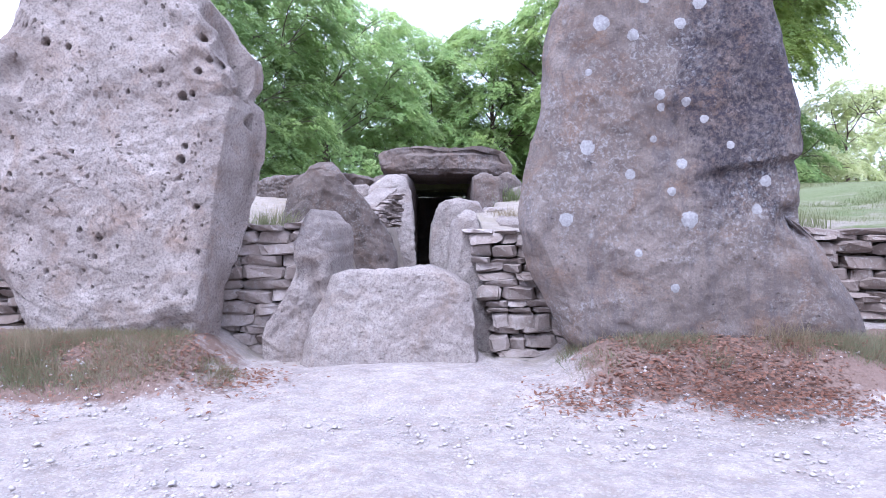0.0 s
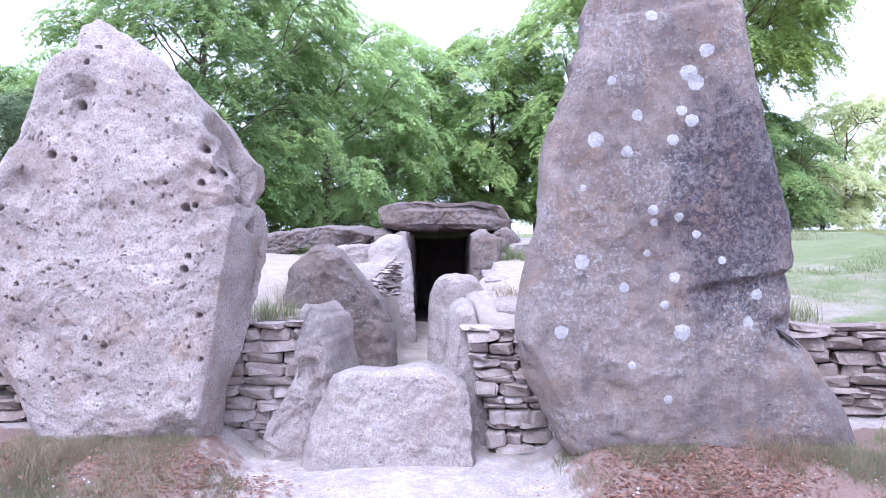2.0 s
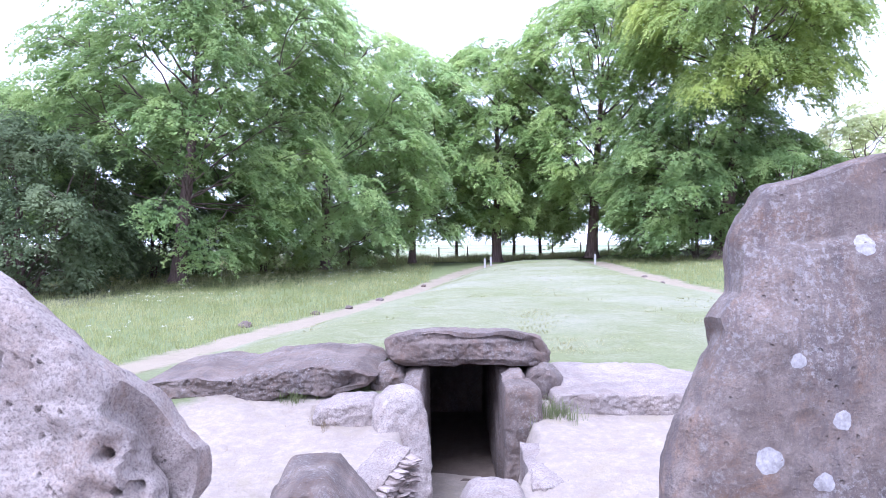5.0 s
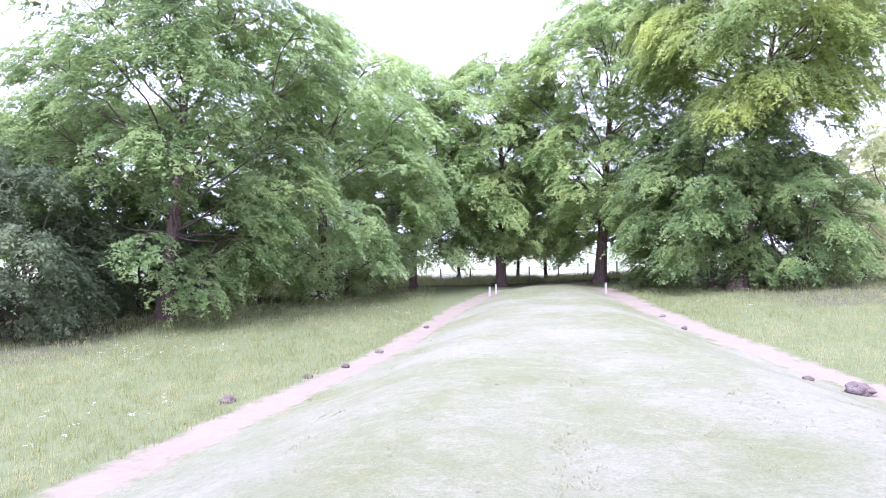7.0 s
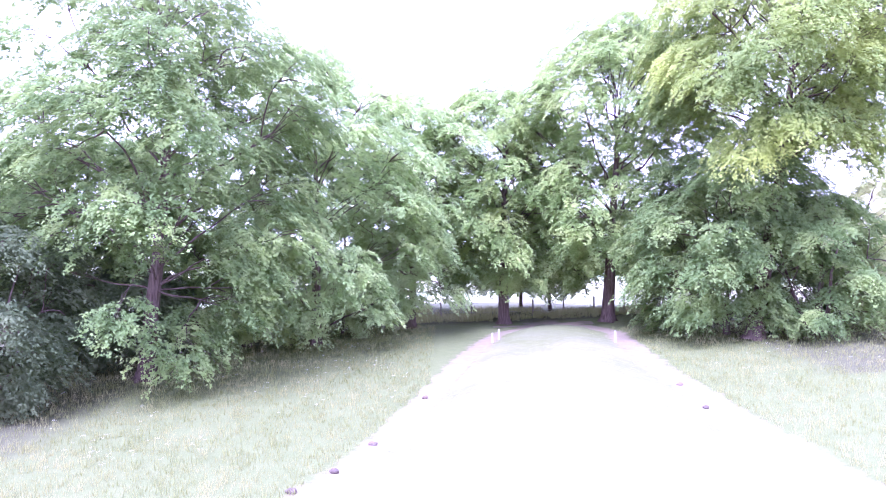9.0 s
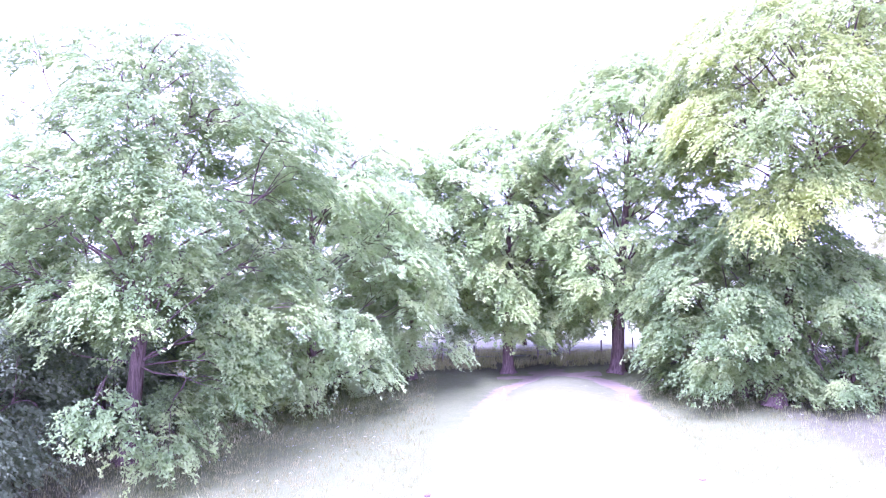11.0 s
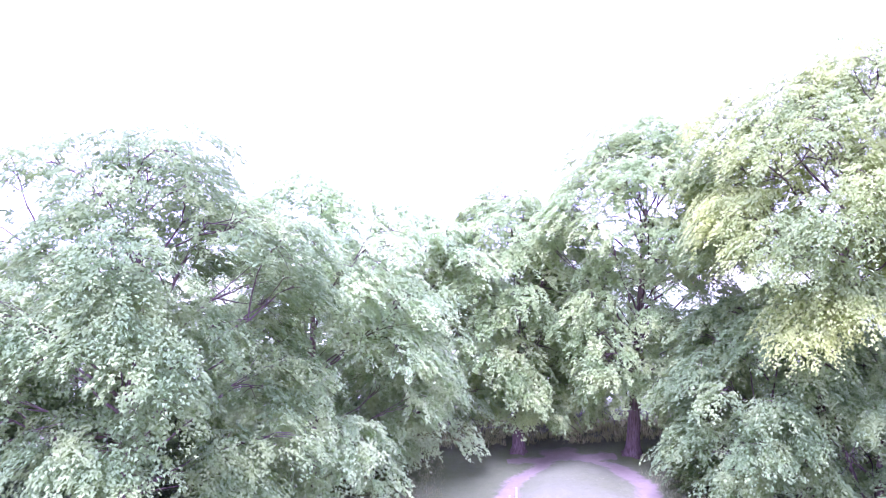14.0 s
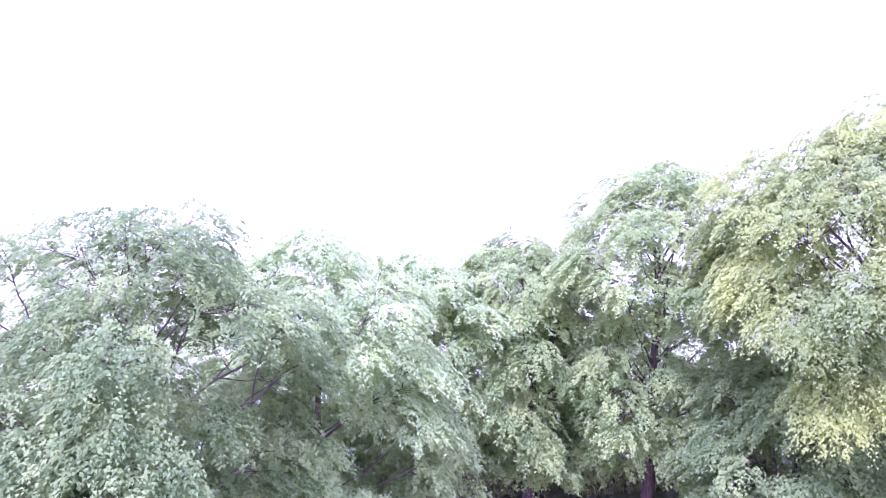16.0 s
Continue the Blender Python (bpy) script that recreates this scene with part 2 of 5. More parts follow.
LEAF_BEECH = leaf_mat("beech leaves", (0.189, 0.284, 0.101), (0.36, 0.487, 0.181), (0.53, 0.617, 0.234))
LEAF_BLUE = leaf_mat("cool beech leaves", (0.239, 0.353, 0.154), (0.452, 0.583, 0.261), (0.623, 0.728, 0.325))
LEAF_YELLOW = leaf_mat("yellow green leaves", (0.176, 0.263, 0.0986), (0.345, 0.442, 0.162), (0.535, 0.6, 0.163), 0.22, 0.45)
# beech leaves again, darkened so the colour carries the shade of big crowns
LEAF_SHADED = leaf_mat("shaded beech leaves", (0.117, 0.186, 0.0754), (0.251, 0.361, 0.14), (0.431, 0.531, 0.197))
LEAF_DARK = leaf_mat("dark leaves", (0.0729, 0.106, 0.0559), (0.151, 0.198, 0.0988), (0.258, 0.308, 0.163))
LEAF_LIME = leaf_mat("lime leaves", (0.45, 0.52, 0.23), (0.64, 0.68, 0.36), (0.74, 0.74, 0.45))
GRASS_LONG = leaf_mat("long grass", (0.206, 0.25, 0.0914), (0.36, 0.38, 0.161), (0.505, 0.475, 0.252))
GRASS_GREEN = leaf_mat("bank grass", (0.10, 0.14, 0.05), (0.18, 0.215, 0.09), (0.28, 0.275, 0.15))
GRASS_SHORT = leaf_mat("mown grass", (0.228, 0.255, 0.11), (0.33, 0.34, 0.175), (0.40, 0.375, 0.225))
GRASS_FOOT = leaf_mat("short green grass", (0.12, 0.155, 0.07), (0.21, 0.24, 0.13), (0.29, 0.28, 0.19), 2.5)
GRASS_DRY = leaf_mat("dry grass", (0.14, 0.115, 0.065), (0.27, 0.215, 0.135), (0.36, 0.295, 0.205), 2.5)
LITTER = leaf_mat("fallen leaves", (0.17, 0.078, 0.05), (0.31, 0.17, 0.12), (0.38, 0.25, 0.19))
PETAL = leaf_mat("white petals", (0.6, 0.6, 0.55), (0.75, 0.75, 0.7), (0.8, 0.8, 0.76))
CHIP = plain("chalk and flint chips", (0.25, 0.215, 0.20), (0.44, 0.41, 0.40), 14.0, 0.9, 0.3, True)
SOIL = plain("dark soil", (0.06, 0.045, 0.036), (0.14, 0.11, 0.085), 9.0)
WEATHERED = plain("weathered timber", (0.20, 0.17, 0.14), (0.36, 0.32, 0.28), 12.0)
WHITE_POST = plain("white painted timber", (0.28, 0.265, 0.255), (0.42, 0.40, 0.385), 12.0)
STEEL = plain("dull steel", (0.25, 0.25, 0.26), (0.4, 0.4, 0.4), 20.0, 0.5)


# ---- building helpers ----
def mesh_of(name, verts, faces, mat, smooth=True):
    me = bpy.data.meshes.new(name)
    verts, faces = np.asarray(verts, np.float32), np.asarray(faces, np.int32)
    count, side = faces.shape
    me.vertices.add(len(verts))
    me.vertices.foreach_set("co", verts.ravel())
    me.loops.add(count * side)
    me.loops.foreach_set("vertex_index", faces.ravel())
    me.polygons.add(count)
    me.polygons.foreach_set("loop_start", np.arange(0, count * side, side, dtype=np.int32))
    if smooth:
        me.polygons.foreach_set("use_smooth", np.ones(count, bool))
    me.update(calc_edges=True)
    me.validate()
    me.materials.append(mat)
    return me


def part(name, bm, mat, parent=None, label=""):
    """One bmesh as one mesh object, under its thing."""
    me = bpy.data.meshes.new(name)
    bm.to_mesh(me)
    bm.free()
    me.materials.append(mat)
    return child(name, me, parent, label)


def child(name, me, parent=None, label=""):
    ob = new(name, me)
    if parent is not None:
        ob.parent = parent
    return tagged(ob, label)


def bend(pts, count, crisp=0.0):
    """A closed line through the points, in even steps: smooth, or with its corners kept as far as crisp says."""
    p = np.array(pts, float)
    a, b, c, d = np.roll(p, 1, 0), p, np.roll(p, -1, 0), np.roll(p, -2, 0)
    s = np.linspace(0, 1, 12, endpoint=False)[None, :, None]
    fine = 0.5 * (2 * b[:, None] + (c - a)[:, None] * s + (2 * a - 5 * b + 4 * c - d)[:, None] * s**2 + (3 * b - a - 3 * c + d)[:, None] * s**3)
    fine = ((1 - crisp) * fine + crisp * (b[:, None] + (c - b)[:, None] * s)).reshape(-1, 2)
    loop = np.vstack([fine, fine[:1]])
    way = np.r_[0, np.cumsum(np.linalg.norm(np.diff(loop, axis=0), axis=1))]
    at = np.linspace(0, way[-1], count, endpoint=False)
    return np.stack([np.interp(at, way, loop[:, 0]), np.interp(at, way, loop[:, 1])], 1)


def rough_at(places, scale, seed, octaves=5, h=0.7):
    return np.array([noise.fractal(Vector((p[0] * scale + seed * 7.3, p[1] * scale - seed * 3.1, p[2] * scale + seed)), h, 2.1, octaves) for p in places])


def slab(name, outline, y, thick, mat, label, lean=0.0, yaw=0.0, tip=0.0, power=4.0, amp=0.05, scale=1.6, seed=1, around=160, rings=34, pits=(), dents=(), crag=0.012, group="", front=None, edge=None, steps_in=(), fall=0.0, hind=None, chips=0, chip=(0.10, 0.30, 0.03), crisp=0.0, facets=0, shave=(0.01, 0.05), cuts=(), recess=()):
    """A rough standing or lying stone: its outline across (x, z), its depth along y about the given y, worn round at the rim.
    pits: x, z, radius, depth of holes in the front; dents: wide hollows; facets: flat breaks all round, as deep as shave says;
    cuts: single flat breaks, a place, the way it faces and how far it reaches; recess: the front beyond a line x, z to x, z set back."""
    rim = bend(outline, around, crisp)
    mid = rim.mean(0)
    foot = rim[:, 1].min()
    steps = 1 - (1 - np.linspace(0, 1, rings + 1)[1:]) ** 1.6
    back_steps = steps[:: 4][::-1] if rings > 12 else steps[::-1]
    back_steps = back_steps[back_steps < 0.995]
    verts, ways = [], []
    fore = thick / 2 if front is None else front
    rear = thick - fore
    turned = []
    for side, radii in ((-1, steps), (1, back_steps)):
        for r in radii:
            flat = mid + (rim - mid) * r
            turned.append(np.full(around, r))
            bulge = power if side < 0 or hind is None else hind
            deep = (fore if side < 0 else rear) * max(1 - r**bulge, 0) ** (1 / bulge)
            verts.append(np.stack([flat[:, 0], np.full(around, side * deep), flat[:, 1]], 1))
            out = (rim - mid) / np.linalg.norm(rim - mid, axis=1, keepdims=True) * r ** (power - 1)
            up = side * max(1 - r**power, 0) ** ((power - 1) / power)
            w = np.stack([out[:, 0], np.full(around, up), out[:, 1]], 1)
            ways.append(w / np.linalg.norm(w, axis=1, keepdims=True))
    count = len(verts)
    v = np.vstack(verts + [[(mid[0], -fore, mid[1])], [(mid[0], rear, mid[1])]])
    ring = np.r_[np.concatenate(turned), 0, 0]
    w = np.vstack(ways + [[(0, -1, 0)], [(0, 1, 0)]])
    hew, local = np.random.default_rng(seed + 900), v - (mid[0], 0, mid[1])
    breaks = [(np.array(p, float) - (mid[0], 0, mid[1]), unit(np.array(n, float)), reach) for p, n, reach in cuts]
    for k in range(facets):
        n = unit(np.array([hew.normal(0, 1), -abs(hew.normal(0, 0.8)) if k % 4 else hew.normal(0, 0.8), hew.normal(0, 1) + 0.2]))
        breaks.append((n * ((local @ n).max() - hew.uniform(*shave)), n, 9.0))
    for p, n, reach in breaks:
        fade = 1 - smooth01(0.6, 1.0, np.linalg.norm((local - p) * (1, 0.3, 1), axis=1) / reach)
        local = local - (np.clip((local - p) @ n, 0, None) * fade)[:, None] * n * 0.94
    v = local + (mid[0], 0, mid[1])
    push = amp * rough_at(v, scale, seed, 4, 0.8) + crag * rough_at(v, scale * 6, seed + 3, 2, 0.6)
    facing = np.arange(len(v)) < len(steps) * around * 0.96
    facing[-2] = True
    if edge:
        v[:, 1] += edge[2] * smooth01(edge[0], edge[1], v[:, 0]) * ring**12
    for x, z, tilt, drop in steps_in:
        push -= np.where(facing, drop * smooth01(-0.02, 0.03, (v[:, 2] - z) - tilt * (v[:, 0] - x)) * smooth01(x - 0.12, x + 0.12, v[:, 0]), 0)
    for x0, z0, x1, z1, drop in recess:
        far = math.hypot(x1 - x0, z1 - z0)
        beyond = ((v[:, 2] - z0) * (x1 - x0) - (v[:, 0] - x0) * (z1 - z0)) / far
        along = ((v[:, 0] - x0) * (x1 - x0) + (v[:, 2] - z0) * (z1 - z0)) / far**2
        push -= np.where(facing, drop * smooth01(-0.008, 0.02, beyond + 0.03 * np.sin(along * 9)) * smooth01(-0.15, 0.1, along), 0)
    for x, z, r, d in list(pits) + list(dents):
        far = np.hypot(v[:, 0] - x, v[:, 2] - z) / r
        push -= np.where(facing, d * np.exp(-far**4) if r < 0.12 else d * np.exp(-far**2), 0)
    v = v + w * push[:, None]
    cut, whole = np.random.default_rng(seed + 500), v.copy()
    for _ in range(chips):
        k = cut.integers(len(v) - 2)
        n = unit(w[k] + cut.normal(0, 0.36, 3))
        off = v - v[k]
        over = off @ n + cut.uniform(0.2, 1.0) * chip[2]
        reach = cut.uniform(chip[0], chip[1])
        fade = 1 - smooth01(0.75, 1.0, np.linalg.norm(off, axis=1) / reach)
        v = v - n * (np.clip(over, 0, chip[2]) * fade)[:, None]
    if chips:
        lost = v - whole
        far = np.linalg.norm(lost, axis=1, keepdims=True) + 1e-9
        v = whole + lost / far * chip[2] * np.tanh(far / chip[2])
    v[:, 2] -= fall * np.clip(v[:, 1], 0, 9) * smooth01(foot, foot + 0.3, v[:, 2])
    v[:, 1] += lean * (v[:, 2] - foot) + tip * (v[:, 0] - mid[0])
    c, s = math.cos(radians(yaw)), math.sin(radians(yaw))
    dx, dy = v[:, 0] - mid[0], v[:, 1].copy()
    v[:, 0], v[:, 1] = c * dx - s * dy, s * dx + c * dy
    v[:, 2] -= foot
    i = np.arange(around)
    j = (i + 1) % around
    faces = [np.stack([k * around + i, k * around + j, (k + 1) * around + j, (k + 1) * around + i], 1) for k in range(count - 1)]
    quads = np.vstack(faces)
    first = np.stack([np.full(around, count * around), j, i, i], 1)
    last = np.stack([np.full(around, count * around + 1), (count - 1) * around + i, (count - 1) * around + j, (count - 1) * around + j], 1)
    me = bpy.data.meshes.new(name)
    me.from_pydata(v.tolist(), [], quads.tolist() + first[:, :3].tolist() + last[:, :3].tolist())
    me.polygons.foreach_set("use_smooth", np.ones(len(me.polygons), bool))
    me.update()
    me.set_sharp_from_angle(angle=radians(30))
    pairs = np.zeros(2 * len(me.edges), np.int32)
    me.edges.foreach_get("vertices", pairs)
    sharp = me.attributes.get("sharp_edge")
    if sharp:
        marks = np.zeros(len(me.edges), bool)
        sharp.data.foreach_get("value", marks)
        sharp.data.foreach_set("value", marks & (ring[pairs[::2]] > 0.4))
    me.materials.append(mat)
    ob = new(name, me)
    ob.location = (mid[0], y, foot)
    return tagged(ob, label, "stone", group)


def unit(v):
    return v / (np.linalg.norm(v, axis=-1, keepdims=True) + 1e-9)


def smooth01(a, b, x):
    t = np.clip((x - a) / (b - a), 0, 1)
    return t * t * (3 - 2 * t)


# ---- ground ----
FAR_Y = (-5, 4, 15, 22, 28, 36, 43, 51, 60)


def left_path(y):
    return np.interp(y, (4, 9, 15, 22.3, 28, 36, 43, 49, 53), (-10.0, -8.2, -6.2, -3.9, -2.1, -0.3, 1.2, 3.0, 6.0))


def right_path(y):
    return np.interp(y, (4, 12, 20, 27, 36, 43, 48, 51, 53), (12.0, 11.2, 10.4, 9.6, 9.3, 9.7, 10.2, 9.4, 7.0))


def height(x, y):
    """The lie of the land: forecourt, barrow, the field at its sides and the plain beyond."""
    x, y = np.asarray(x, float), np.asarray(y, float)
    lo, hi = left_path(y), right_path(y)
    zl = np.interp(y, FAR_Y, (-0.2, -0.1, 0.2, 0.42, 0.6, 0.9, 1.15, 1.45, 1.6))
    zr = np.interp(y, FAR_Y, (-0.2, 0.2, 0.4, 0.6, 0.95, 1.3, 1.5, 1.6, 1.7))
    u = np.clip((x - lo) / (hi - lo), 0, 1)
    side = zl - 0.016 * np.clip(lo - x, 0, 30), zr + 0.055 * np.clip(x - hi, 0, 14)
    z = np.where(x < lo, side[0], np.where(x > hi, side[1], zl + (zr - zl) * u))
    crest = np.interp(y, (4, 8, 10, 14, 24, 36, 46, 51, 54), (0.9, 1.15, 1.25, 1.2, 0.95, 0.6, 0.35, 0.2, 0.0))
    v = np.abs(2 * u - 1)
    z = z + crest * (1 - smooth01(0.35, 1.0, v))
    # the slope behind the facade, and the forecourt dug in front of it
    ramp = np.interp(y, (4.4, 4.75, 6.0, 7.5, 9.0), (0.62, 0.68, 0.86, 1.08, 1.35))
    near = (1 - smooth01(8.2, 10.0, y)) * (1 - smooth01(3.2, 5.0, np.abs(x - 0.3)))
    z = z * (1 - near) + ramp * near
    bank = 0.20 * (smooth01(3.1, 3.85, y) * (smooth01(0.55, 0.95, x) + smooth01(-1.15, -1.5, x)))
    court = -0.20 + bank + 0.05 * smooth01(3.0, 4.3, y) - 0.02 * np.clip(2 - y, 0, 6)
    z = np.where(y < 4.76, court + (z - court) * smooth01(4.64, 4.76, y), z)
    # the passage between the inner stones
    middle = np.interp(y, (4.2, 6.0, 7.0, 11.0), (-0.28, -0.27, 0.0, 0.02))
    half = np.interp(y, (4.2, 5.3, 6.0, 6.9, 11.0), (0.38, 0.32, 0.25, 0.36, 0.36))
    inside = (1 - smooth01(-0.02, 0.22, np.abs(x - middle) - half)) * smooth01(4.2, 4.3, y) * (1 - smooth01(8.5, 8.56, y))
    floor = np.interp(y, (4.3, 5.0, 6.5, 8.0, 11.0), (0.0, 0.14, 0.24, 0.26, 0.26))
    z = z * (1 - inside) + floor * inside
    z = np.where((y > 8.53) & (y < 9.15) & (np.abs(x) < 0.72), np.maximum(z, 1.5), z)
    # beyond the wood
    z = np.where(y > 60, np.maximum(1.7 - 0.01 * (y - 60), 0.2) + 14 * smooth01(500, 2400, np.hypot(x, y)), z)
    return z


def axis(bands):
    out = [bands[0][0]]
    for a, b, step in bands:
        out += list(np.linspace(a, b, max(2, int(round((b - a) / step)) + 1))[1:])
    return np.array(out)


def build_ground():
    grow = [14 * 1.25**k for k in range(1, 24)]
    xs = axis([(-30, -12, 0.9), (-12, -3.2, 0.3), (-3.2, 3.2, 0.06), (3.2, 13, 0.3), (13, 32, 0.9)])
    ys = axis([(-8, 1.5, 0.4), (1.5, 9.5, 0.06), (9.5, 12, 0.2), (12, 62, 0.45)])
    far = np.cumsum(np.array([2.0 * 1.22**k for k in range(27)]))
    xs = np.r_[-30 - far[::-1], xs, 32 + far]
    ys = np.r_[-8 - far[::-1], ys, 62 + far]
    x, y = np.meshgrid(xs, ys)
    z = height(x, y)
    p = np.stack([x.ravel(), y.ravel(), z.ravel()], 1)
    close = (np.abs(p[:, 0]) < 33) & (p[:, 1] > -9) & (p[:, 1] < 63)
    p[close, 2] += 0.05 * rough_at(p[close] * (1, 1, 0), 0.8, 5, 5, 0.8)
    n, m = len(ys), len(xs)
    k = (np.arange(n - 1)[:, None] * m + np.arange(m - 1)).ravel()
    quads = np.stack([k, k + 1, k + m + 1, k + m], 1)
    qx, qy, qz = (p[quads, a] for a in range(3))
    step = (qy.min(1) > 8.4) & (qy.max(1) < 8.72) & (np.abs(qx).max(1) < 0.47) & (np.ptp(qz, axis=1) > 0.12)
    me = mesh_of("ground", p, quads[~step], EARTH)
    X, Y = p[:, 0], p[:, 1]
    lo, hi = left_path(Y), right_path(Y)
    track = np.exp(-(((X - lo) / 0.85) ** 2)) + np.exp(-(((X - hi) / 0.9) ** 2))
    track = np.where((Y > 50.5) & (Y < 55), np.maximum(track, np.exp(-(((Y - 52.8) / 0.8) ** 2)) * (X > 3) * (X < 10)), track)
    track = track * smooth01(9, 12, Y) * (Y < 55)
    court = (1 - smooth01(4.5, 4.75, Y)) * 1.0
    fore = np.where((Y > 4.3) & (Y < 9.5), (1 - smooth01(2.2, 3.2, np.abs(X))) * (1 - smooth01(7.3, 9.2, Y)) * 0.85, 0)
    trench = (np.abs(X) < 0.75) * (Y > 4.3) * (Y < 8.7) * (p[:, 2] < 1.0)
    barrow = (X > lo + 0.6) & (X < hi - 0.6) & (Y > 4) & (Y < 53)
    foot = smooth01(3.0, 3.5, Y) * (1 - smooth01(4.2, 4.5, Y)) * np.clip(smooth01(0.35, 1.1, X) + smooth01(-0.8, -1.7, X), 0, 1) * (1 - smooth01(5.5, 6.5, np.abs(X)))
    # mown drops past y 40: the trees' shade on the same grass, as darker colour
    for name, value in (("duff", foot * 0.95), ("grit", (1 - smooth01(4.0, 4.5, Y)) * 0.8), ("worn", 0.55 * smooth01(4.4, 4.7, Y) + 0.55 * smooth01(8.5, 10.5, Y)), ("bare", np.clip(court + fore + 0.8 * track + trench + 0.46 * (np.abs(X) > 2.2) * (np.abs(X) < 9) * smooth01(4.7, 4.9, Y) * (1 - smooth01(6.5, 8.5, Y)), 0, 1)), ("mown", np.where(barrow, smooth01(7.0, 10.5, Y) * (1.0 - 0.75 * smooth01(40, 50, Y)), 0.0)),
                        ("wood", np.clip(smooth01(53.5, 56, Y) * (Y < 66) + (smooth01(-12.5, -15, X) * (Y > 26) + smooth01(15, 17, X) * (Y > 34)) * (Y < 66) + 0.15 * (Y > 4.7) * (1 - smooth01(8, 11, Y)) * smooth01(2.3, 2.9, np.abs(X)), 0, 1)),
                        ("far", np.where((Y > 66) | (np.abs(X) > 60), 1.0, 0.0))):
        me.attributes.new(name, "FLOAT", "POINT").data.foreach_set("value", value.astype(np.float32))
    tagged(new("ground", me), "chalky forecourt, mown grass barrow and rough meadow", "ground", kind="structure")


build_ground()


def on(x, y):
    return float(height(x, y))


# ---- standing stones of the facade ----
rng = np.random.default_rng(4)
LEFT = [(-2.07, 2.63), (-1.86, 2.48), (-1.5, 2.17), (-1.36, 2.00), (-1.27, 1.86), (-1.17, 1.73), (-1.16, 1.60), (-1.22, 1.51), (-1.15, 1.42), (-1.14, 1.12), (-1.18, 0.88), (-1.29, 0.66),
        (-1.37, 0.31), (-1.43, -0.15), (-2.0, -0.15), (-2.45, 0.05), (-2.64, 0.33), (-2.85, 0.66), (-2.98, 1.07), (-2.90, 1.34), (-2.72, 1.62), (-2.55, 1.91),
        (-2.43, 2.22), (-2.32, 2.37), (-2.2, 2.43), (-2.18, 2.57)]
pits = [(-2.19, 2.08, 0.044), (-2.33, 1.77, 0.034), (-2.2, 1.74, 0.027), (-2.13, 2.33, 0.024), (-2.07, 2.43, 0.02), (-1.43, 1.81, 0.037), (-1.65, 1.98, 0.017), (-1.34, 1.68, 0.034),
        (-1.38, 1.68, 0.027), (-1.44, 1.6, 0.03), (-1.53, 1.45, 0.037), (-1.47, 1.46, 0.024), (-1.65, 1.6, 0.02), (-1.86, 1.48, 0.02), (-1.52, 1.16, 0.027), (-1.54, 1.08, 0.034),
        (-1.46, 0.81, 0.024), (-1.45, 0.53, 0.02), (-2.14, 0.66, 0.024), (-2.03, 0.61, 0.024), (-2.06, 0.5, 0.02), (-2.33, 0.42, 0.024), (-2.19, 1.13, 0.02), (-2.54, 0.99, 0.02),
        (-2.64, 1.08, 0.024), (-2.64, 1.45, 0.024), (-2.57, 0.9, 0.017)]
pits = [(x, z, 0.58 * r, 2.4 * r) for x, z, r in pits]
for _ in range(190):
    r = rng.uniform(0.005, 0.010)
    px, pz = rng.uniform(-2.8, -1.42), rng.uniform(0.25, 2.25)
    for _ in range(int(rng.choice((1, 1, 2, 4)))):
        pits.append((px, pz, r, 2.8 * r))
        px, pz, r = px + rng.normal(0, 0.05), pz + rng.normal(0, 0.04), rng.uniform(0.004, 0.008)
dents = [(-2.15, 2.12, 0.08, 0.045), (-2.17, 2.02, 0.06, 0.04), (-2.55, 1.58, 0.09, 0.05), (-2.52, 0.66, 0.14, 0.07), (-1.40, 1.83, 0.05, 0.04), (-1.62, 1.84, 0.10, 0.03), (-1.45, 1.66, 0.07, 0.03), (-1.60, 2.30, 0.06, 0.04),
         (-1.95, 0.3, 0.25, 0.025), (-2.05, 0.08, 0.12, 0.04), (-1.6, 0.1, 0.1, 0.04)]
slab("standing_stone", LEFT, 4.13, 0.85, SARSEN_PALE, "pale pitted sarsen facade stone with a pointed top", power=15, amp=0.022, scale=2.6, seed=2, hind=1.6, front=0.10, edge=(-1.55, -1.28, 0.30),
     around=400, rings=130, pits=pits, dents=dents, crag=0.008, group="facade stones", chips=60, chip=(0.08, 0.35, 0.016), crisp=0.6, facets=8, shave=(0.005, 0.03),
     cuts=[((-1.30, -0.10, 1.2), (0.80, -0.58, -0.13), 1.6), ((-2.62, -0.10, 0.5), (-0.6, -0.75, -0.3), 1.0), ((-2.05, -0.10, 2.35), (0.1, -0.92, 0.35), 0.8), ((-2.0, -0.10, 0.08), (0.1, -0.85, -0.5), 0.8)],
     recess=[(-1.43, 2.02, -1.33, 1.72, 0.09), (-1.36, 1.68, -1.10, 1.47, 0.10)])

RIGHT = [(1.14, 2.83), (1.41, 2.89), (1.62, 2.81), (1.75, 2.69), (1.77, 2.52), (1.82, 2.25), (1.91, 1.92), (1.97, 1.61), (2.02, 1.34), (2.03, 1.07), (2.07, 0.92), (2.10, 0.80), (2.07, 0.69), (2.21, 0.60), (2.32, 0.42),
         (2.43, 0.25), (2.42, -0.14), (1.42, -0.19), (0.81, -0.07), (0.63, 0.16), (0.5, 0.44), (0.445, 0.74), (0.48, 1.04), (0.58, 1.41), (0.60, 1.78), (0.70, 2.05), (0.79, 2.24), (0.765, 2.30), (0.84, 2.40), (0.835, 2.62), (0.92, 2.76)]
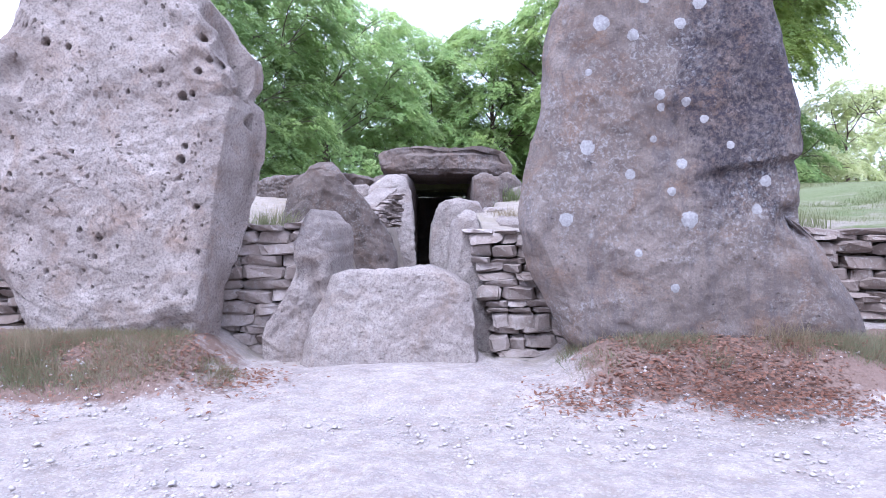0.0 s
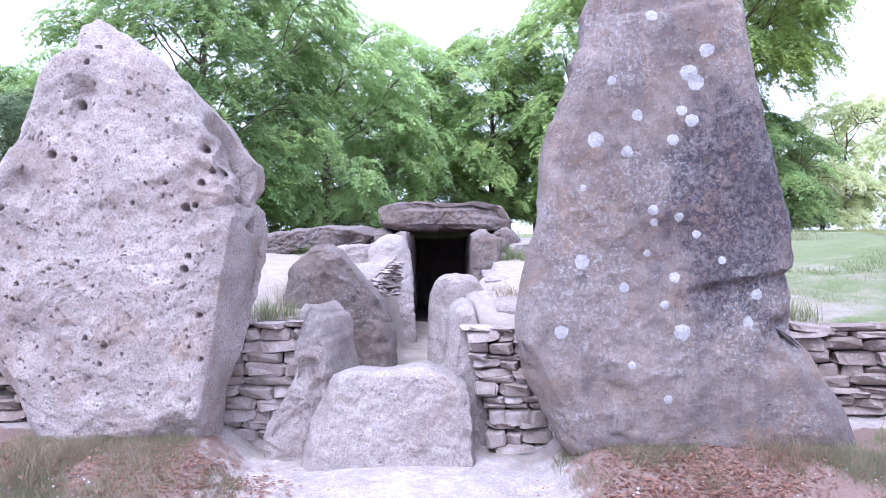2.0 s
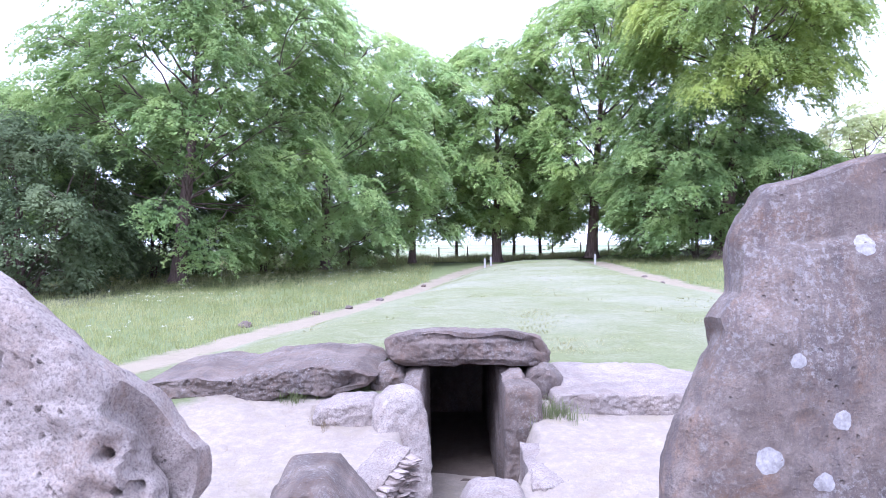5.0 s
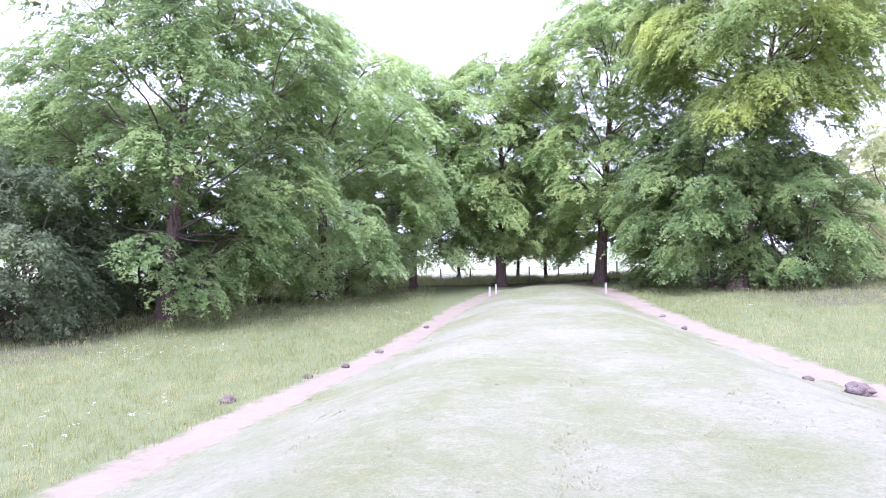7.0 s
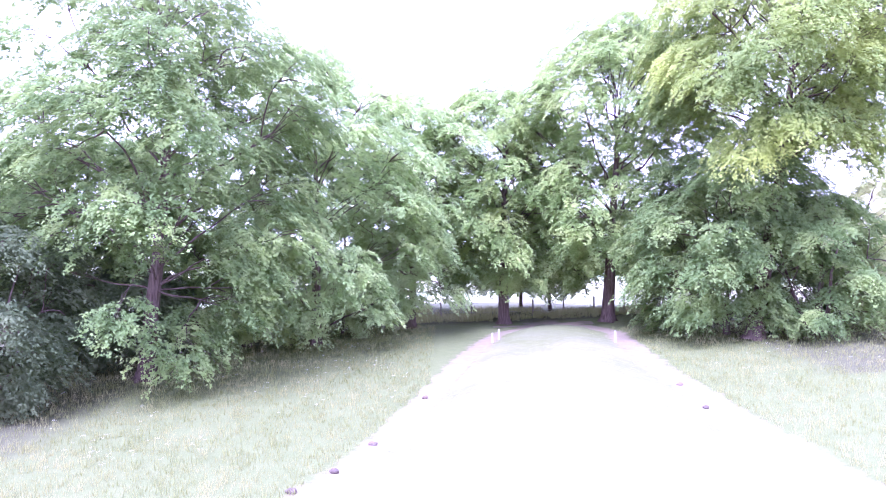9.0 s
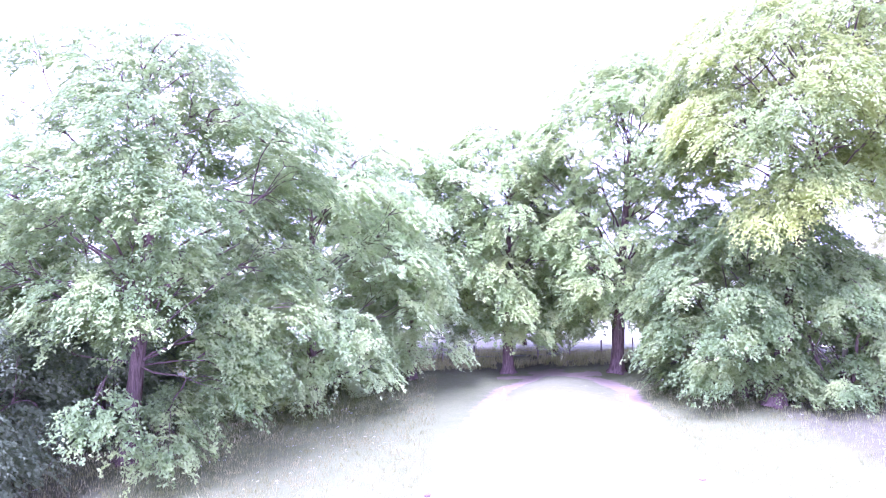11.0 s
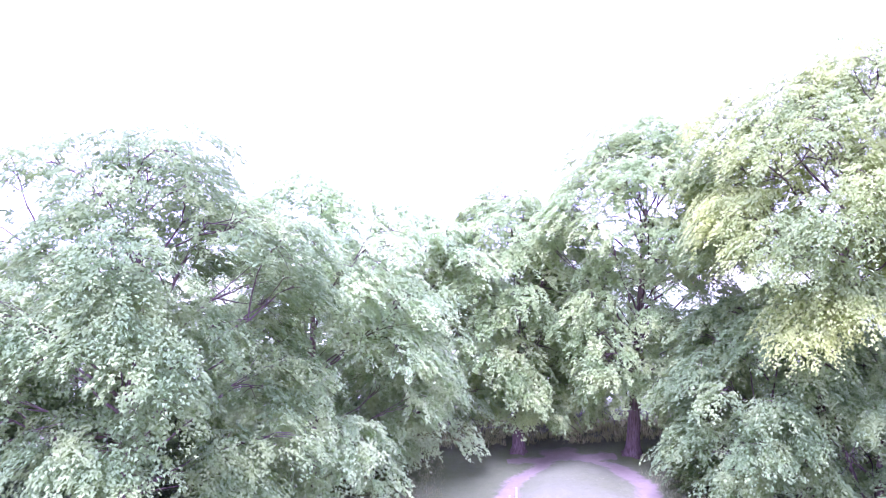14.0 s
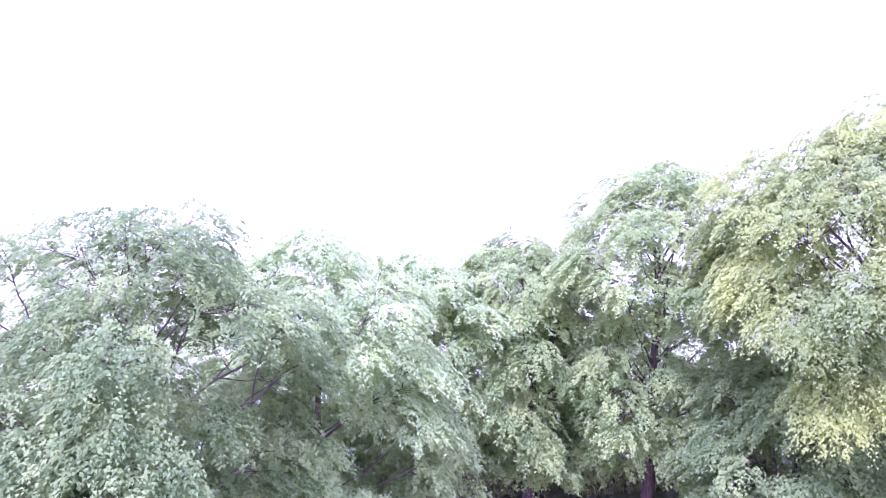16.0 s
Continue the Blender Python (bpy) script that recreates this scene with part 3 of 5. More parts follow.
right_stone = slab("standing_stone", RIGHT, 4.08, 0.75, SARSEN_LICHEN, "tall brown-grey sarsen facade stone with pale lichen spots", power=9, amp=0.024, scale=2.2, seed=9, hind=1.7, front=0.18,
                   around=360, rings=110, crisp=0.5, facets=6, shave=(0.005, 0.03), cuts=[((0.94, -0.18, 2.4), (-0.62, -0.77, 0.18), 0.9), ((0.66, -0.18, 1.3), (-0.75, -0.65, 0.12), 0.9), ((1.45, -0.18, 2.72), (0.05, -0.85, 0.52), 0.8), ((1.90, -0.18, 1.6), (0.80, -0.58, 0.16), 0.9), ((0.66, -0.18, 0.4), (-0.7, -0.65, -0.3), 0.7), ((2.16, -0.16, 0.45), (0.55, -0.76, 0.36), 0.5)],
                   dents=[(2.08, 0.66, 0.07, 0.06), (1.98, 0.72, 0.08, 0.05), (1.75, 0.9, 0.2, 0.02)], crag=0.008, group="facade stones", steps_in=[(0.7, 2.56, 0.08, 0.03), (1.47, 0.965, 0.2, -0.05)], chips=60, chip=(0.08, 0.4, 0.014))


def lichens(stone, spots):
    """Thin crusty rosettes that lie on the stone's face."""
    bpy.context.view_layer.update()
    me = stone.data
    face = BVHTree.FromPolygons([v.co for v in me.vertices], [p.vertices for p in me.polygons])
    gen = np.random.default_rng(8)
    for x, z, r, *tall in spots:
        high = tall[0] if tall else r
        v, ok = [], True
        for k in range(3):
            for a in np.linspace(0, 2 * np.pi, 24, endpoint=False):
                rr = (0.02, 0.6, 1.0)[k] * (1 + (0.05 * math.sin(3 * a + 9 * x) + 0.05 * math.sin(7 * a + 5 * z) if k == 2 else 0))
                hit = face.ray_cast(Vector((x + r * rr * math.cos(a), 3.0, z + high * rr * math.sin(a))) - stone.location, Vector((0, 1, 0)))
                if hit[0] is None:
                    ok = False
                    break
                v.append(hit[0] + Vector((0, -(0.0025, 0.0025, 0.0004)[k], 0)))
        if not ok:
            continue
        i = np.arange(24)
        j = (i + 1) % 24
        f = np.vstack([np.stack([k * 24 + j, k * 24 + i, k * 24 + 24 + i, k * 24 + 24 + j], 1) for k in range(2)])
        child("lichen", mesh_of("lichen", np.array([tuple(p) for p in v]), f, LICHEN), stone, "pale round lichen rosette")


lichens(right_stone, [(1.53, 2.35, 0.039), (1.44, 2.23, 0.046), (1.48, 2.17, 0.043), (1.4, 2.01, 0.03), (1.45, 1.95, 0.036), (1.35, 1.84, 0.033), (0.9, 1.84, 0.046), (1.08, 1.77, 0.033), (1.14, 1.98, 0.033),
                      (0.99, 2.18, 0.026), (0.83, 1.56, 0.02), (1.23, 1.43, 0.03), (1.24, 1.36, 0.023), (1.38, 1.39, 0.026), (0.82, 1.13, 0.043), (1.2, 1.18, 0.02), (1.48, 1.29, 0.023), (1.07, 0.98, 0.03),
                      (1.36, 1.04, 0.03), (1.84, 0.94, 0.033), (1.3, 0.88, 0.026), (0.7, 0.72, 0.039), (1.4, 0.72, 0.049), (1.79, 0.78, 0.03), (1.62, 1.14, 0.023), (1.11, 0.53, 0.023), (1.32, 0.33, 0.026), (1.23, 2.57, 0.036), (1.45, 2.74, 0.007, 0.08)])

# ---- the entrance stones ----
FRONT = [(-0.72, 0.37), (-0.56, 0.42), (-0.29, 0.435), (-0.08, 0.465), (0.06, 0.40), (0.17, 0.33), (0.20, 0.09), (0.23, -0.25), (-0.29, -0.42), (-0.85, -0.35), (-0.90, -0.12), (-0.88, 0.13), (-0.79, 0.24)]
slab("blocking_stone", FRONT, 4.14, 0.34, SARSEN_PLAIN, "low broad grey slab blocking the passage mouth", lean=0.2, front=0.08, power=14, amp=0.014, scale=2.6, seed=4, around=220, rings=60, chips=40, chip=(0.06, 0.3, 0.012), crisp=0.8, facets=5, shave=(0.005, 0.03), crag=0.010, cuts=[((-0.72, -0.08, 0.1), (-0.75, -0.6, 0.25), 9.0), ((-0.3, -0.08, 0.40), (0, -0.8, 0.6), 9.0)])
SMALL = [(-0.905, 0.77), (-0.755, 0.863), (-0.68, 0.84), (-0.61, 0.66), (-0.60, 0.40), (-0.65, 0.2), (-0.80, -0.3), (-1.15, -0.35), (-1.17, -0.2), (-1.13, 0.1), (-0.98, 0.32), (-0.93, 0.47), (-0.96, 0.62)]
slab("passage_stone", SMALL, 4.45, 0.75, SARSEN_PLAIN, "small leaning grey stone beside the passage mouth", front=0.14, power=9, amp=0.022, scale=3.0, seed=6, around=170, rings=46, dents=[(-0.87, 0.40, 0.08, 0.07), (-0.80, 0.30, 0.05, 0.06)], group="passage stones", chips=50, chip=(0.06, 0.25, 0.02), crisp=0.75, facets=9, shave=(0.02, 0.07), crag=0.01,
     cuts=[((-0.72, -0.14, 0.66), (0.55, -0.7, 0.5), 9.0), ((-0.92, -0.12, 0.62), (-0.6, -0.7, 0.35), 9.0), ((-0.86, -0.14, 0.2), (0.75, -0.6, 0.25), 9.0)])
ORTHO_L = [(-1.28, 0.96), (-1.13, 1.20), (-0.98, 1.25), (-0.80, 1.23), (-0.61, 0.99), (-0.42, 0.80), (-0.36, 0.53), (-0.38, 0.0), (-1.2, 0.0), (-1.3, 0.6)]
slab("passage_stone", ORTHO_L, 5.46, 0.95, SARSEN_BROWN, "dark pointed sarsen lining the passage", yaw=6, front=0.16, power=10, amp=0.022, scale=2.4, seed=8, around=200, rings=54, group="passage stones", chips=60, chip=(0.08, 0.35, 0.025), crisp=0.85, facets=8, shave=(0.02, 0.07), crag=0.012,
     cuts=[((-0.98, -0.16, 0.95), (-0.5, -0.83, 0.2), 9.0), ((-0.6, -0.16, 0.6), (0.55, -0.82, 0.12), 9.0), ((-0.95, -0.16, 1.12), (0.0, -0.62, 0.78), 9.0)])
JAMB_L = [(-0.70, 1.22), (-0.5, 1.36), (-0.28, 1.34), (-0.25, 1.07), (-0.27, 0.6), (-0.30, 0.1), (-0.68, 0.1), (-0.71, 0.60), (-0.73, 0.98)]
slab("jamb_stone", JAMB_L, 7.1, 0.42, SARSEN_PLAIN, "leaning grey jamb stone at the chamber doorway", yaw=18, lean=0.35, power=9, amp=0.016, scale=2.4, seed=11, around=150, rings=40, group="chamber stones", chips=40, chip=(0.08, 0.3, 0.02), crisp=0.6, facets=7, shave=(0.01, 0.04))
CAP = [(-0.80, 1.70), (-0.55, 1.765), (-0.30, 1.775), (0.12, 1.76), (0.46, 1.775), (0.73, 1.71), (0.83, 1.55), (0.84, 1.43), (0.67, 1.40), (0.32, 1.42), (-0.16, 1.39), (-0.57, 1.44), (-0.75, 1.50)]
slab("capstone", CAP, 8.2, 1.15, SARSEN_BROWN, "broad weathered sarsen capstone over the burial chamber", power=14, amp=0.026, scale=2.6, seed=13, around=240, rings=70, crag=0.012, front=0.16, fall=0.1, steps_in=[(0.4, 1.60, -0.1, 0.07), (-0.5, 1.66, 0.03, 0.05)], chips=90, chip=(0.08, 0.35, 0.03), crisp=0.8, facets=8, shave=(0.01, 0.05),
     cuts=[((-0.1, -0.16, 1.50), (0, -0.75, -0.66), 9.0), ((-0.62, -0.16, 1.6), (-0.5, -0.8, 0.2), 9.0), ((0.55, -0.16, 1.6), (0.35, -0.9, -0.1), 9.0)])
PILLAR_R = [(0.33, 1.36), (0.45, 1.385), (0.58, 1.37), (0.65, 1.32), (0.66, 1.0), (0.66, 0.2), (0.36, 0.1), (0.32, 0.7)]
slab("jamb_stone", PILLAR_R, 7.72, 0.5, SARSEN_BROWN, "squared pillar stone at the chamber doorway", power=12, amp=0.014, scale=2.5, seed=15, around=130, rings=36, group="chamber stones", chips=30, chip=(0.06, 0.2, 0.014), crisp=0.8, facets=5, shave=(0.005, 0.02))
ORTHO_R1 = [(-0.11, 0.78), (-0.04, 0.95), (0.13, 0.985), (0.30, 0.95), (0.40, 0.8), (0.44, 0.23), (0.4, -0.1), (-0.12, -0.1), (-0.13, 0.48)]
slab("passage_stone", ORTHO_R1, 5.78, 0.9, SARSEN_PLAIN, "rounded grey stone lining the passage", front=0.15, power=7, amp=0.016, scale=2.0, seed=17, around=160, rings=44, group="passage stones", chips=24, chip=(0.06, 0.2, 0.012), crisp=0.5, facets=4, shave=(0.01, 0.03), crag=0.01,
     cuts=[((0.0, -0.15, 0.9), (-0.1, -0.6, 0.75), 9.0), ((0.02, -0.15, 0.4), (-0.75, -0.65, 0.1), 9.0)])
ORTHO_R2 = [(0.06, 0.75), (0.15, 0.83), (0.25, 0.80), (0.30, 0.59), (0.37, 0.27), (0.45, -0.14), (0.42, -0.4), (0.2, -0.4), (0.03, 0.2), (0.03, 0.5)]
slab("passage_stone", ORTHO_R2, 4.75, 0.95, SARSEN_PLAIN, "narrow leaning grey stone lining the passage", front=0.14, power=7, amp=0.016, scale=2.2, seed=19, around=160, rings=44, group="passage stones", chips=24, chip=(0.06, 0.2, 0.012), crisp=0.5, facets=4, shave=(0.01, 0.03), crag=0.01,
     cuts=[((0.14, -0.14, 0.74), (-0.1, -0.6, 0.75), 9.0), ((0.10, -0.14, 0.4), (-0.75, -0.65, 0.1), 9.0)])
BACK_L = [(-3.1, 1.28), (-2.6, 1.36), (-2.3, 1.33), (-1.91, 1.39), (-1.37, 1.46), (-1.0, 1.43), (-0.78, 1.36), (-0.86, 1.27), (-1.2, 1.16), (-1.6, 1.20), (-2.0, 1.12), (-2.4, 1.16), (-3.0, 1.12)]
slab("roof_slab", BACK_L, 8.05, 1.3, SARSEN_BROWN, "broken flat sarsen roof slab half buried in turf", front=0.14, power=10, amp=0.045, scale=3.2, seed=21, around=240, rings=60, crag=0.014, fall=-0.08, chips=90, chip=(0.08, 0.4, 0.035), crisp=0.8, facets=6, shave=(0.01, 0.05), dents=[(-1.05, 1.24, 0.14, 0.12), (-2.3, 1.2, 0.16, 0.08)])
BACK_L2 = [(-1.36, 1.18), (-1.09, 1.25), (-0.82, 1.26), (-0.72, 1.18), (-0.75, 1.0), (-1.3, 1.0)]
slab("fallen_stone", BACK_L2, 7.6, 0.5, SARSEN_PLAIN, "small pale flat stone lying under the roof slab", power=8, amp=0.02, scale=3, seed=23, around=110, rings=26, chips=40, chip=(0.08, 0.3, 0.02), crisp=0.7, facets=6, shave=(0.01, 0.04))
BACK_R = [(0.74, 1.20), (0.82, 1.27), (1.1, 1.29), (1.43, 1.27), (1.98, 1.28), (2.5, 1.24), (2.6, 1.0), (1.43, 0.9), (0.95, 0.95), (0.78, 1.08)]
slab("roof_slab", BACK_R, 7.72, 1.35, SARSEN_PLAIN, "long pale flat sarsen slab beside the chamber", front=0.1, power=10, amp=0.03, scale=2.8, seed=25, around=220, rings=50, crag=0.012, fall=-0.06, chips=70, chip=(0.08, 0.4, 0.025), crisp=0.7, facets=5, shave=(0.01, 0.04))


def chamber():
    """The dark chamber behind the doorway: side, end and inner roof stones."""
    side = [(0.0, 0.1), (0.5, 0.1), (0.95, 0.1), (0.95, 0.8), (0.93, 1.36), (0.45, 1.4), (0.0, 1.36), (0.0, 0.8)]
    for x, y, turn in ((-0.47, 8.1, 89), (-0.46, 8.95, 92), (-0.5, 9.8, 88), (-0.5, 10.7, 90), (0.43, 8.25, 91), (0.42, 9.1, 90), (0.46, 9.95, 92), (0.45, 10.8, 90), (-0.3, 11.3, 4), (0.3, 11.3, -6)):
        ob = slab("chamber_stone", side, y, 0.2, SARSEN_BROWN, "dark upright stone lining the burial chamber", yaw=turn, power=7, amp=0.03, scale=2.5, seed=int(y * 10), around=70, rings=16, group="chamber stones")
        ob.location.x = x
    bm = bmesh.new()
    bmesh.ops.create_grid(bm, x_segments=12, y_segments=40, size=0.5)
    for v in bm.verts:
        v.co = Vector((v.co.x * 1.0, 9.85 + v.co.y * 3.1, 0.262 + 0.02 * noise.noise(v.co * 9)))
    tagged(part("chamber_floor", bm, SOIL), "trodden earth floor of the burial chamber", "floor", kind="structure")


chamber()


# ---- trees ----
def tube(path, radii, sides=8, seed=0):
    """A tapered round stem along a path."""
    p, r = np.asarray(path, float), np.asarray(radii, float)
    way = np.gradient(p, axis=0)
    way /= np.linalg.norm(way, axis=1, keepdims=True)
    ref = np.where(np.abs(way[:, 2:3]) > 0.9, [[1.0, 0, 0]], [[0, 0, 1.0]])
    a = np.cross(way, ref)
    a /= np.linalg.norm(a, axis=1, keepdims=True)
    b = np.cross(way, a)
    t = np.linspace(0, 2 * np.pi, sides, endpoint=False)
    ring = p[:, None] + r[:, None, None] * (np.cos(t)[None, :, None] * a[:, None] + np.sin(t)[None, :, None] * b[:, None])
    n = len(p)
    i = np.arange(sides)
    j = (i + 1) % sides
    faces = np.vstack([np.stack([k * sides + i, k * sides + j, (k + 1) * sides + j, (k + 1) * sides + i], 1) for k in range(n - 1)])
    return ring.reshape(-1, 3), faces


def leaves(at, out, up, size, gen):
    """One folded four-sided leaf at every place, pointing out, facing up."""
    k = len(at)
    long = (size * gen.uniform(0.7, 1.3, k))[:, None]
    side = np.cross(out, up)
    side /= np.linalg.norm(side, axis=1, keepdims=True) + 1e-9
    v = np.stack([at - out * long * 0.53, at + side * long * 0.28 + up * long * 0.06, at + out * long * 0.57, at - side * long * 0.28 + up * long * 0.06], 1)
    return v.reshape(-1, 3), np.arange(4 * k).reshape(-1, 4)


def foliage(at, out, up, size, gen):
    """One pointed three-sided leaf at every place."""
    k = len(at)
    long = (size * gen.uniform(0.7, 1.3, k))[:, None]
    side = unit(np.cross(out, up)) * long * 0.36
    v = np.stack([at + out * long * 0.6, at - out * long * 0.4 + side, at - out * long * 0.4 - side], 1)
    return v.reshape(-1, 3), np.arange(3 * k).reshape(-1, 3)


def sprays(centres, outs, lengths, per, size, droop, gen):
    """Flat fans of leaves that hang from twig ends."""
    m = len(centres)
    c, o, ln = np.repeat(centres, per, 0), np.repeat(outs, per, 0), np.repeat(lengths, per)[:, None]
    u = gen.uniform(-0.35, 1, (m * per, 1))
    v = gen.normal(0, 0.19, (m * per, 1)) * (1.15 - 0.6 * np.abs(u))
    side = unit(np.cross(o, [0.0, 0, 1]))
    tilt = np.repeat(gen.normal(0, 0.25, (m, 1)), per, 0)
    at = c + ln * (o * u + side * v) + np.array([0, 0, 1.0]) * (ln * (-droop * np.clip(u, 0, 1) ** 2 + tilt * v) + gen.normal(0, 0.04, (m * per, 1)))
    way = unit(o + side * gen.normal(0, 0.7, (m * per, 1)) + np.array([0, 0, -0.35 - 0.5 * droop]) + gen.normal(0, 0.25, (m * per, 3)))
    up = unit(np.array([0, 0, 1.0]) + 0.1 * o + gen.normal(0, 0.32, (m * per, 3)))
    return foliage(at, way, up, size, gen)


def tree(x, y, tall, wide, low, leaf, label, seed, girth=0.45, limbs=36, per=46, size=0.18, fans=32, droop=0.8, shape=0.55, name="beech_tree", trunks=1, wood=BARK, lean=(0, 0), category="tree", group="beech trees", full=1.0, sag=0.0, bare=None, airy=0.22):
    """A broad-leaved tree: a flared trunk, rising limbs and a crown of leaf sprays with gaps between them."""
    gen = np.random.default_rng(seed)
    base = new(name)
    base.location = (x, y, on(x, y) - 0.05)
    tagged(base, label, category, group)
    top = tall * 0.74
    for s in range(trunks):
        spread = gen.uniform(-0.25, 0.25, 2) * (s > 0)
        k = np.linspace(0, 1, 14)
        wob = np.cumsum(gen.normal(0, 0.07, (14, 2)), 0) * k[:, None]
        p = np.stack([wob[:, 0] + (lean[0] + spread[0]) * k * tall + spread[0] * 2, wob[:, 1] + (lean[1] + spread[1]) * k * tall + spread[1] * 2, k * top], 1)
        r = girth * (0.62 * (1 - k) ** 0.8 + 0.03) * (0.6 if s else 1)
        r[0] = girth * 1.0 * (0.6 if s else 1)
        p2, r2 = np.vstack([p[0], p[0] + (p[1] - p[0]) * 0.18, p[0] + (p[1] - p[0]) * 0.5, p[1:]]), np.r_[r[0] * 1.05, girth * 0.78 * (0.6 if s else 1), girth * 0.66 * (0.6 if s else 1), r[1:]]
        v, f = tube(p2, r2, 18)
        ang = np.arctan2(v[:, 1] - p[0, 1], v[:, 0] - p[0, 0])
        flare = np.exp(-np.clip(v[:, 2], 0, 9) / 0.45)
        ridge = 1 + flare * 0.28 * np.sin(ang * 5 + seed) + 0.05 * np.sin(ang * 3 + seed * 2)
        v[:, :2] = p[0, :2] + (v[:, :2] - p[0, :2]) * ridge[:, None]
        child("trunk", mesh_of("trunk", v, f, wood), base)
        if s == 0:
            spine = p
    cs, os_, ls = [], [], []
    twig_v, twig_f, seen = [], [], 0
    span = tall - low
    qs = np.linspace(0, 1, 80)
    girdle = np.where(qs < 0.45, 0.74 + 0.26 * np.sin(np.pi / 2 * qs / 0.45), np.clip(1 - (np.clip(qs - 0.45, 0, 1) / 0.55) ** 3.2, 0, 1) ** 0.5)
    walk_up = np.r_[0, np.cumsum((girdle[1:] + 0.12) * np.hypot(np.diff(qs) * span, np.diff(girdle) * wide))]
    walk_up /= walk_up[-1]
    clumps = int(limbs * 1.5)
    turn, mains = gen.uniform(0, 6.28), []
    order = np.argsort(np.arange(clumps) % 3, kind="stable")
    for i in order:
        q = float(np.interp((i + 0.5) / clumps, walk_up, qs))
        az = turn + i * 2.39996 + gen.normal(0, 0.35)
        if bare and bare(math.cos(az), math.sin(az), q):
            continue
        main = i % 3 == 0
        o = np.array([math.cos(az), math.sin(az), 0.0])
        deep = gen.uniform(0.78, 1.04) if gen.random() < 0.74 else gen.uniform(0.45, 0.75)
        bulk = wide * gen.uniform(0.15, 0.27)
        reach = max(wide * np.interp(q, qs, girdle) * deep - 0.6 * bulk, 0.3)
        h1 = low + 0.5 * bulk + (span - bulk) * q * (1 if q < 0.6 else 0.9 + 0.1 * deep) + gen.normal(0, 0.25)
        end = np.array([lean[0] * h1, lean[1] * h1, h1]) + o * reach
        near = min(mains, key=lambda m: np.linalg.norm(m[6] - end)) if mains and not main else None
        if near is not None and np.linalg.norm(near[6] - end) < 0.75 * wide:
            start = near[int(gen.integers(4, 7))]
            thick = 0.02 + 0.03 * girth
        else:
            h0 = min(max(h1 - reach * (0.95 - sag * (1 - q)), 0.2 * tall * (low > 0.8) + 0.3), top * 0.93)
            start = np.array([np.interp(h0, spine[:, 2], spine[:, 0]), np.interp(h0, spine[:, 2], spine[:, 1]), h0])
            thick = girth * (0.13 if q > 0.5 else 0.10) * min(1, 0.4 + reach / wide)
        k = np.linspace(0, 1, 9)[:, None]
        far = np.linalg.norm(end - start)
        bow = np.array([0, 0, 1.0]) * np.sin(np.pi * k) * far * gen.uniform(-0.06, 0.14)
        way = start + (end - start) * k + bow + np.cumsum(gen.normal(0, 0.12, (9, 3)), 0) * far * 0.16 * np.sin(np.pi * (0.1 + 0.9 * k)) ** 0.5
        v, f = tube(way, 0.75 * thick * (1 - k[:, 0]) ** 0.8 + 0.01, 5)
        child("limb", mesh_of("limb", v, f, wood), base)
        if main:
            mains.append(way)
        count = int(fans * full * 1.2 * (bulk / wide / 0.215) ** 2 * (1 - airy * smooth01(0.5, 0.9, q)))
        for s in range(count):
            d = unit(gen.normal(0, 1, 3) + 0.6 * o + np.array([0, 0, 0.3]))
            c = way[-1] + d * bulk * np.array([1, 1, 0.66]) * gen.uniform(0.35, 1.0) ** 0.5
            c = c - np.array([0, 0, 0.35 * bulk * max(0, d[:2] @ o[:2])])
            if s % 8 == 0:
                root = way[gen.integers(5, 9)]
                kk = np.linspace(0, 1, 4)[:, None]
                arch = np.array([0, 0, 0.12]) * np.sin(np.pi * kk) * np.linalg.norm(c - root)
                v, f = tube(root + (c - root) * kk + arch, 0.022 * (1.2 - kk[:, 0]), 3)
                twig_v.append(v), twig_f.append(f + seen)
                seen += len(v)
            out2 = unit(np.array([d[0], d[1], 0]) + 0.7 * o + gen.normal(0, 0.3, 3) * (1, 1, 0))
            cs.append(c), os_.append(out2), ls.append(gen.uniform(0.55, 1.2))
    tagged(child("twig_mass", mesh_of("twig_mass", np.vstack(twig_v), np.vstack(twig_f), wood), base), kind="stuff")
    cs, os_, ls = np.array(cs), np.array(os_) * (1, 1, 0), np.array(ls)
    v, f = sprays(cs, unit(os_), ls, int(per * 1.25), size * 0.76, droop, gen)
    v[:, 2] = np.maximum(v[:, 2], 0.12)
    tagged(child("crown", mesh_of("crown", v, f, leaf, smooth=False), base), kind="stuff")
    return base


tree(-14.2, 37.5, 19.6, 7.4, 1.0, LEAF_SHADED, "large spreading beech with low hanging branches at the meadow edge", 11, 0.62, 74, 52, size=0.185, fans=34, sag=0.5, lean=(0.06, 0), airy=0.25, bare=lambda c, s, q: q < 0.22 and c < 0.2)
tree(-8.0, 46.5, 18.2, 6.7, 0.8, LEAF_BLUE, "tall beech with foliage down to the grass", 12, 0.5, 58, 48, size=0.21, fans=29, sag=0.5)
tree(-2.6, 53.0, 16.4, 6.2, 1.7, LEAF_BLUE, "beech with cool green foliage behind the barrow", 13, 0.42, 52, 46, size=0.22, fans=28)
tree(3.9, 54.6, 17.6, 5.8, 2.1, LEAF_BEECH, "beech with bare grey lower trunk at the barrow's end", 14, 0.62, 62, 46, size=0.22, fans=27)
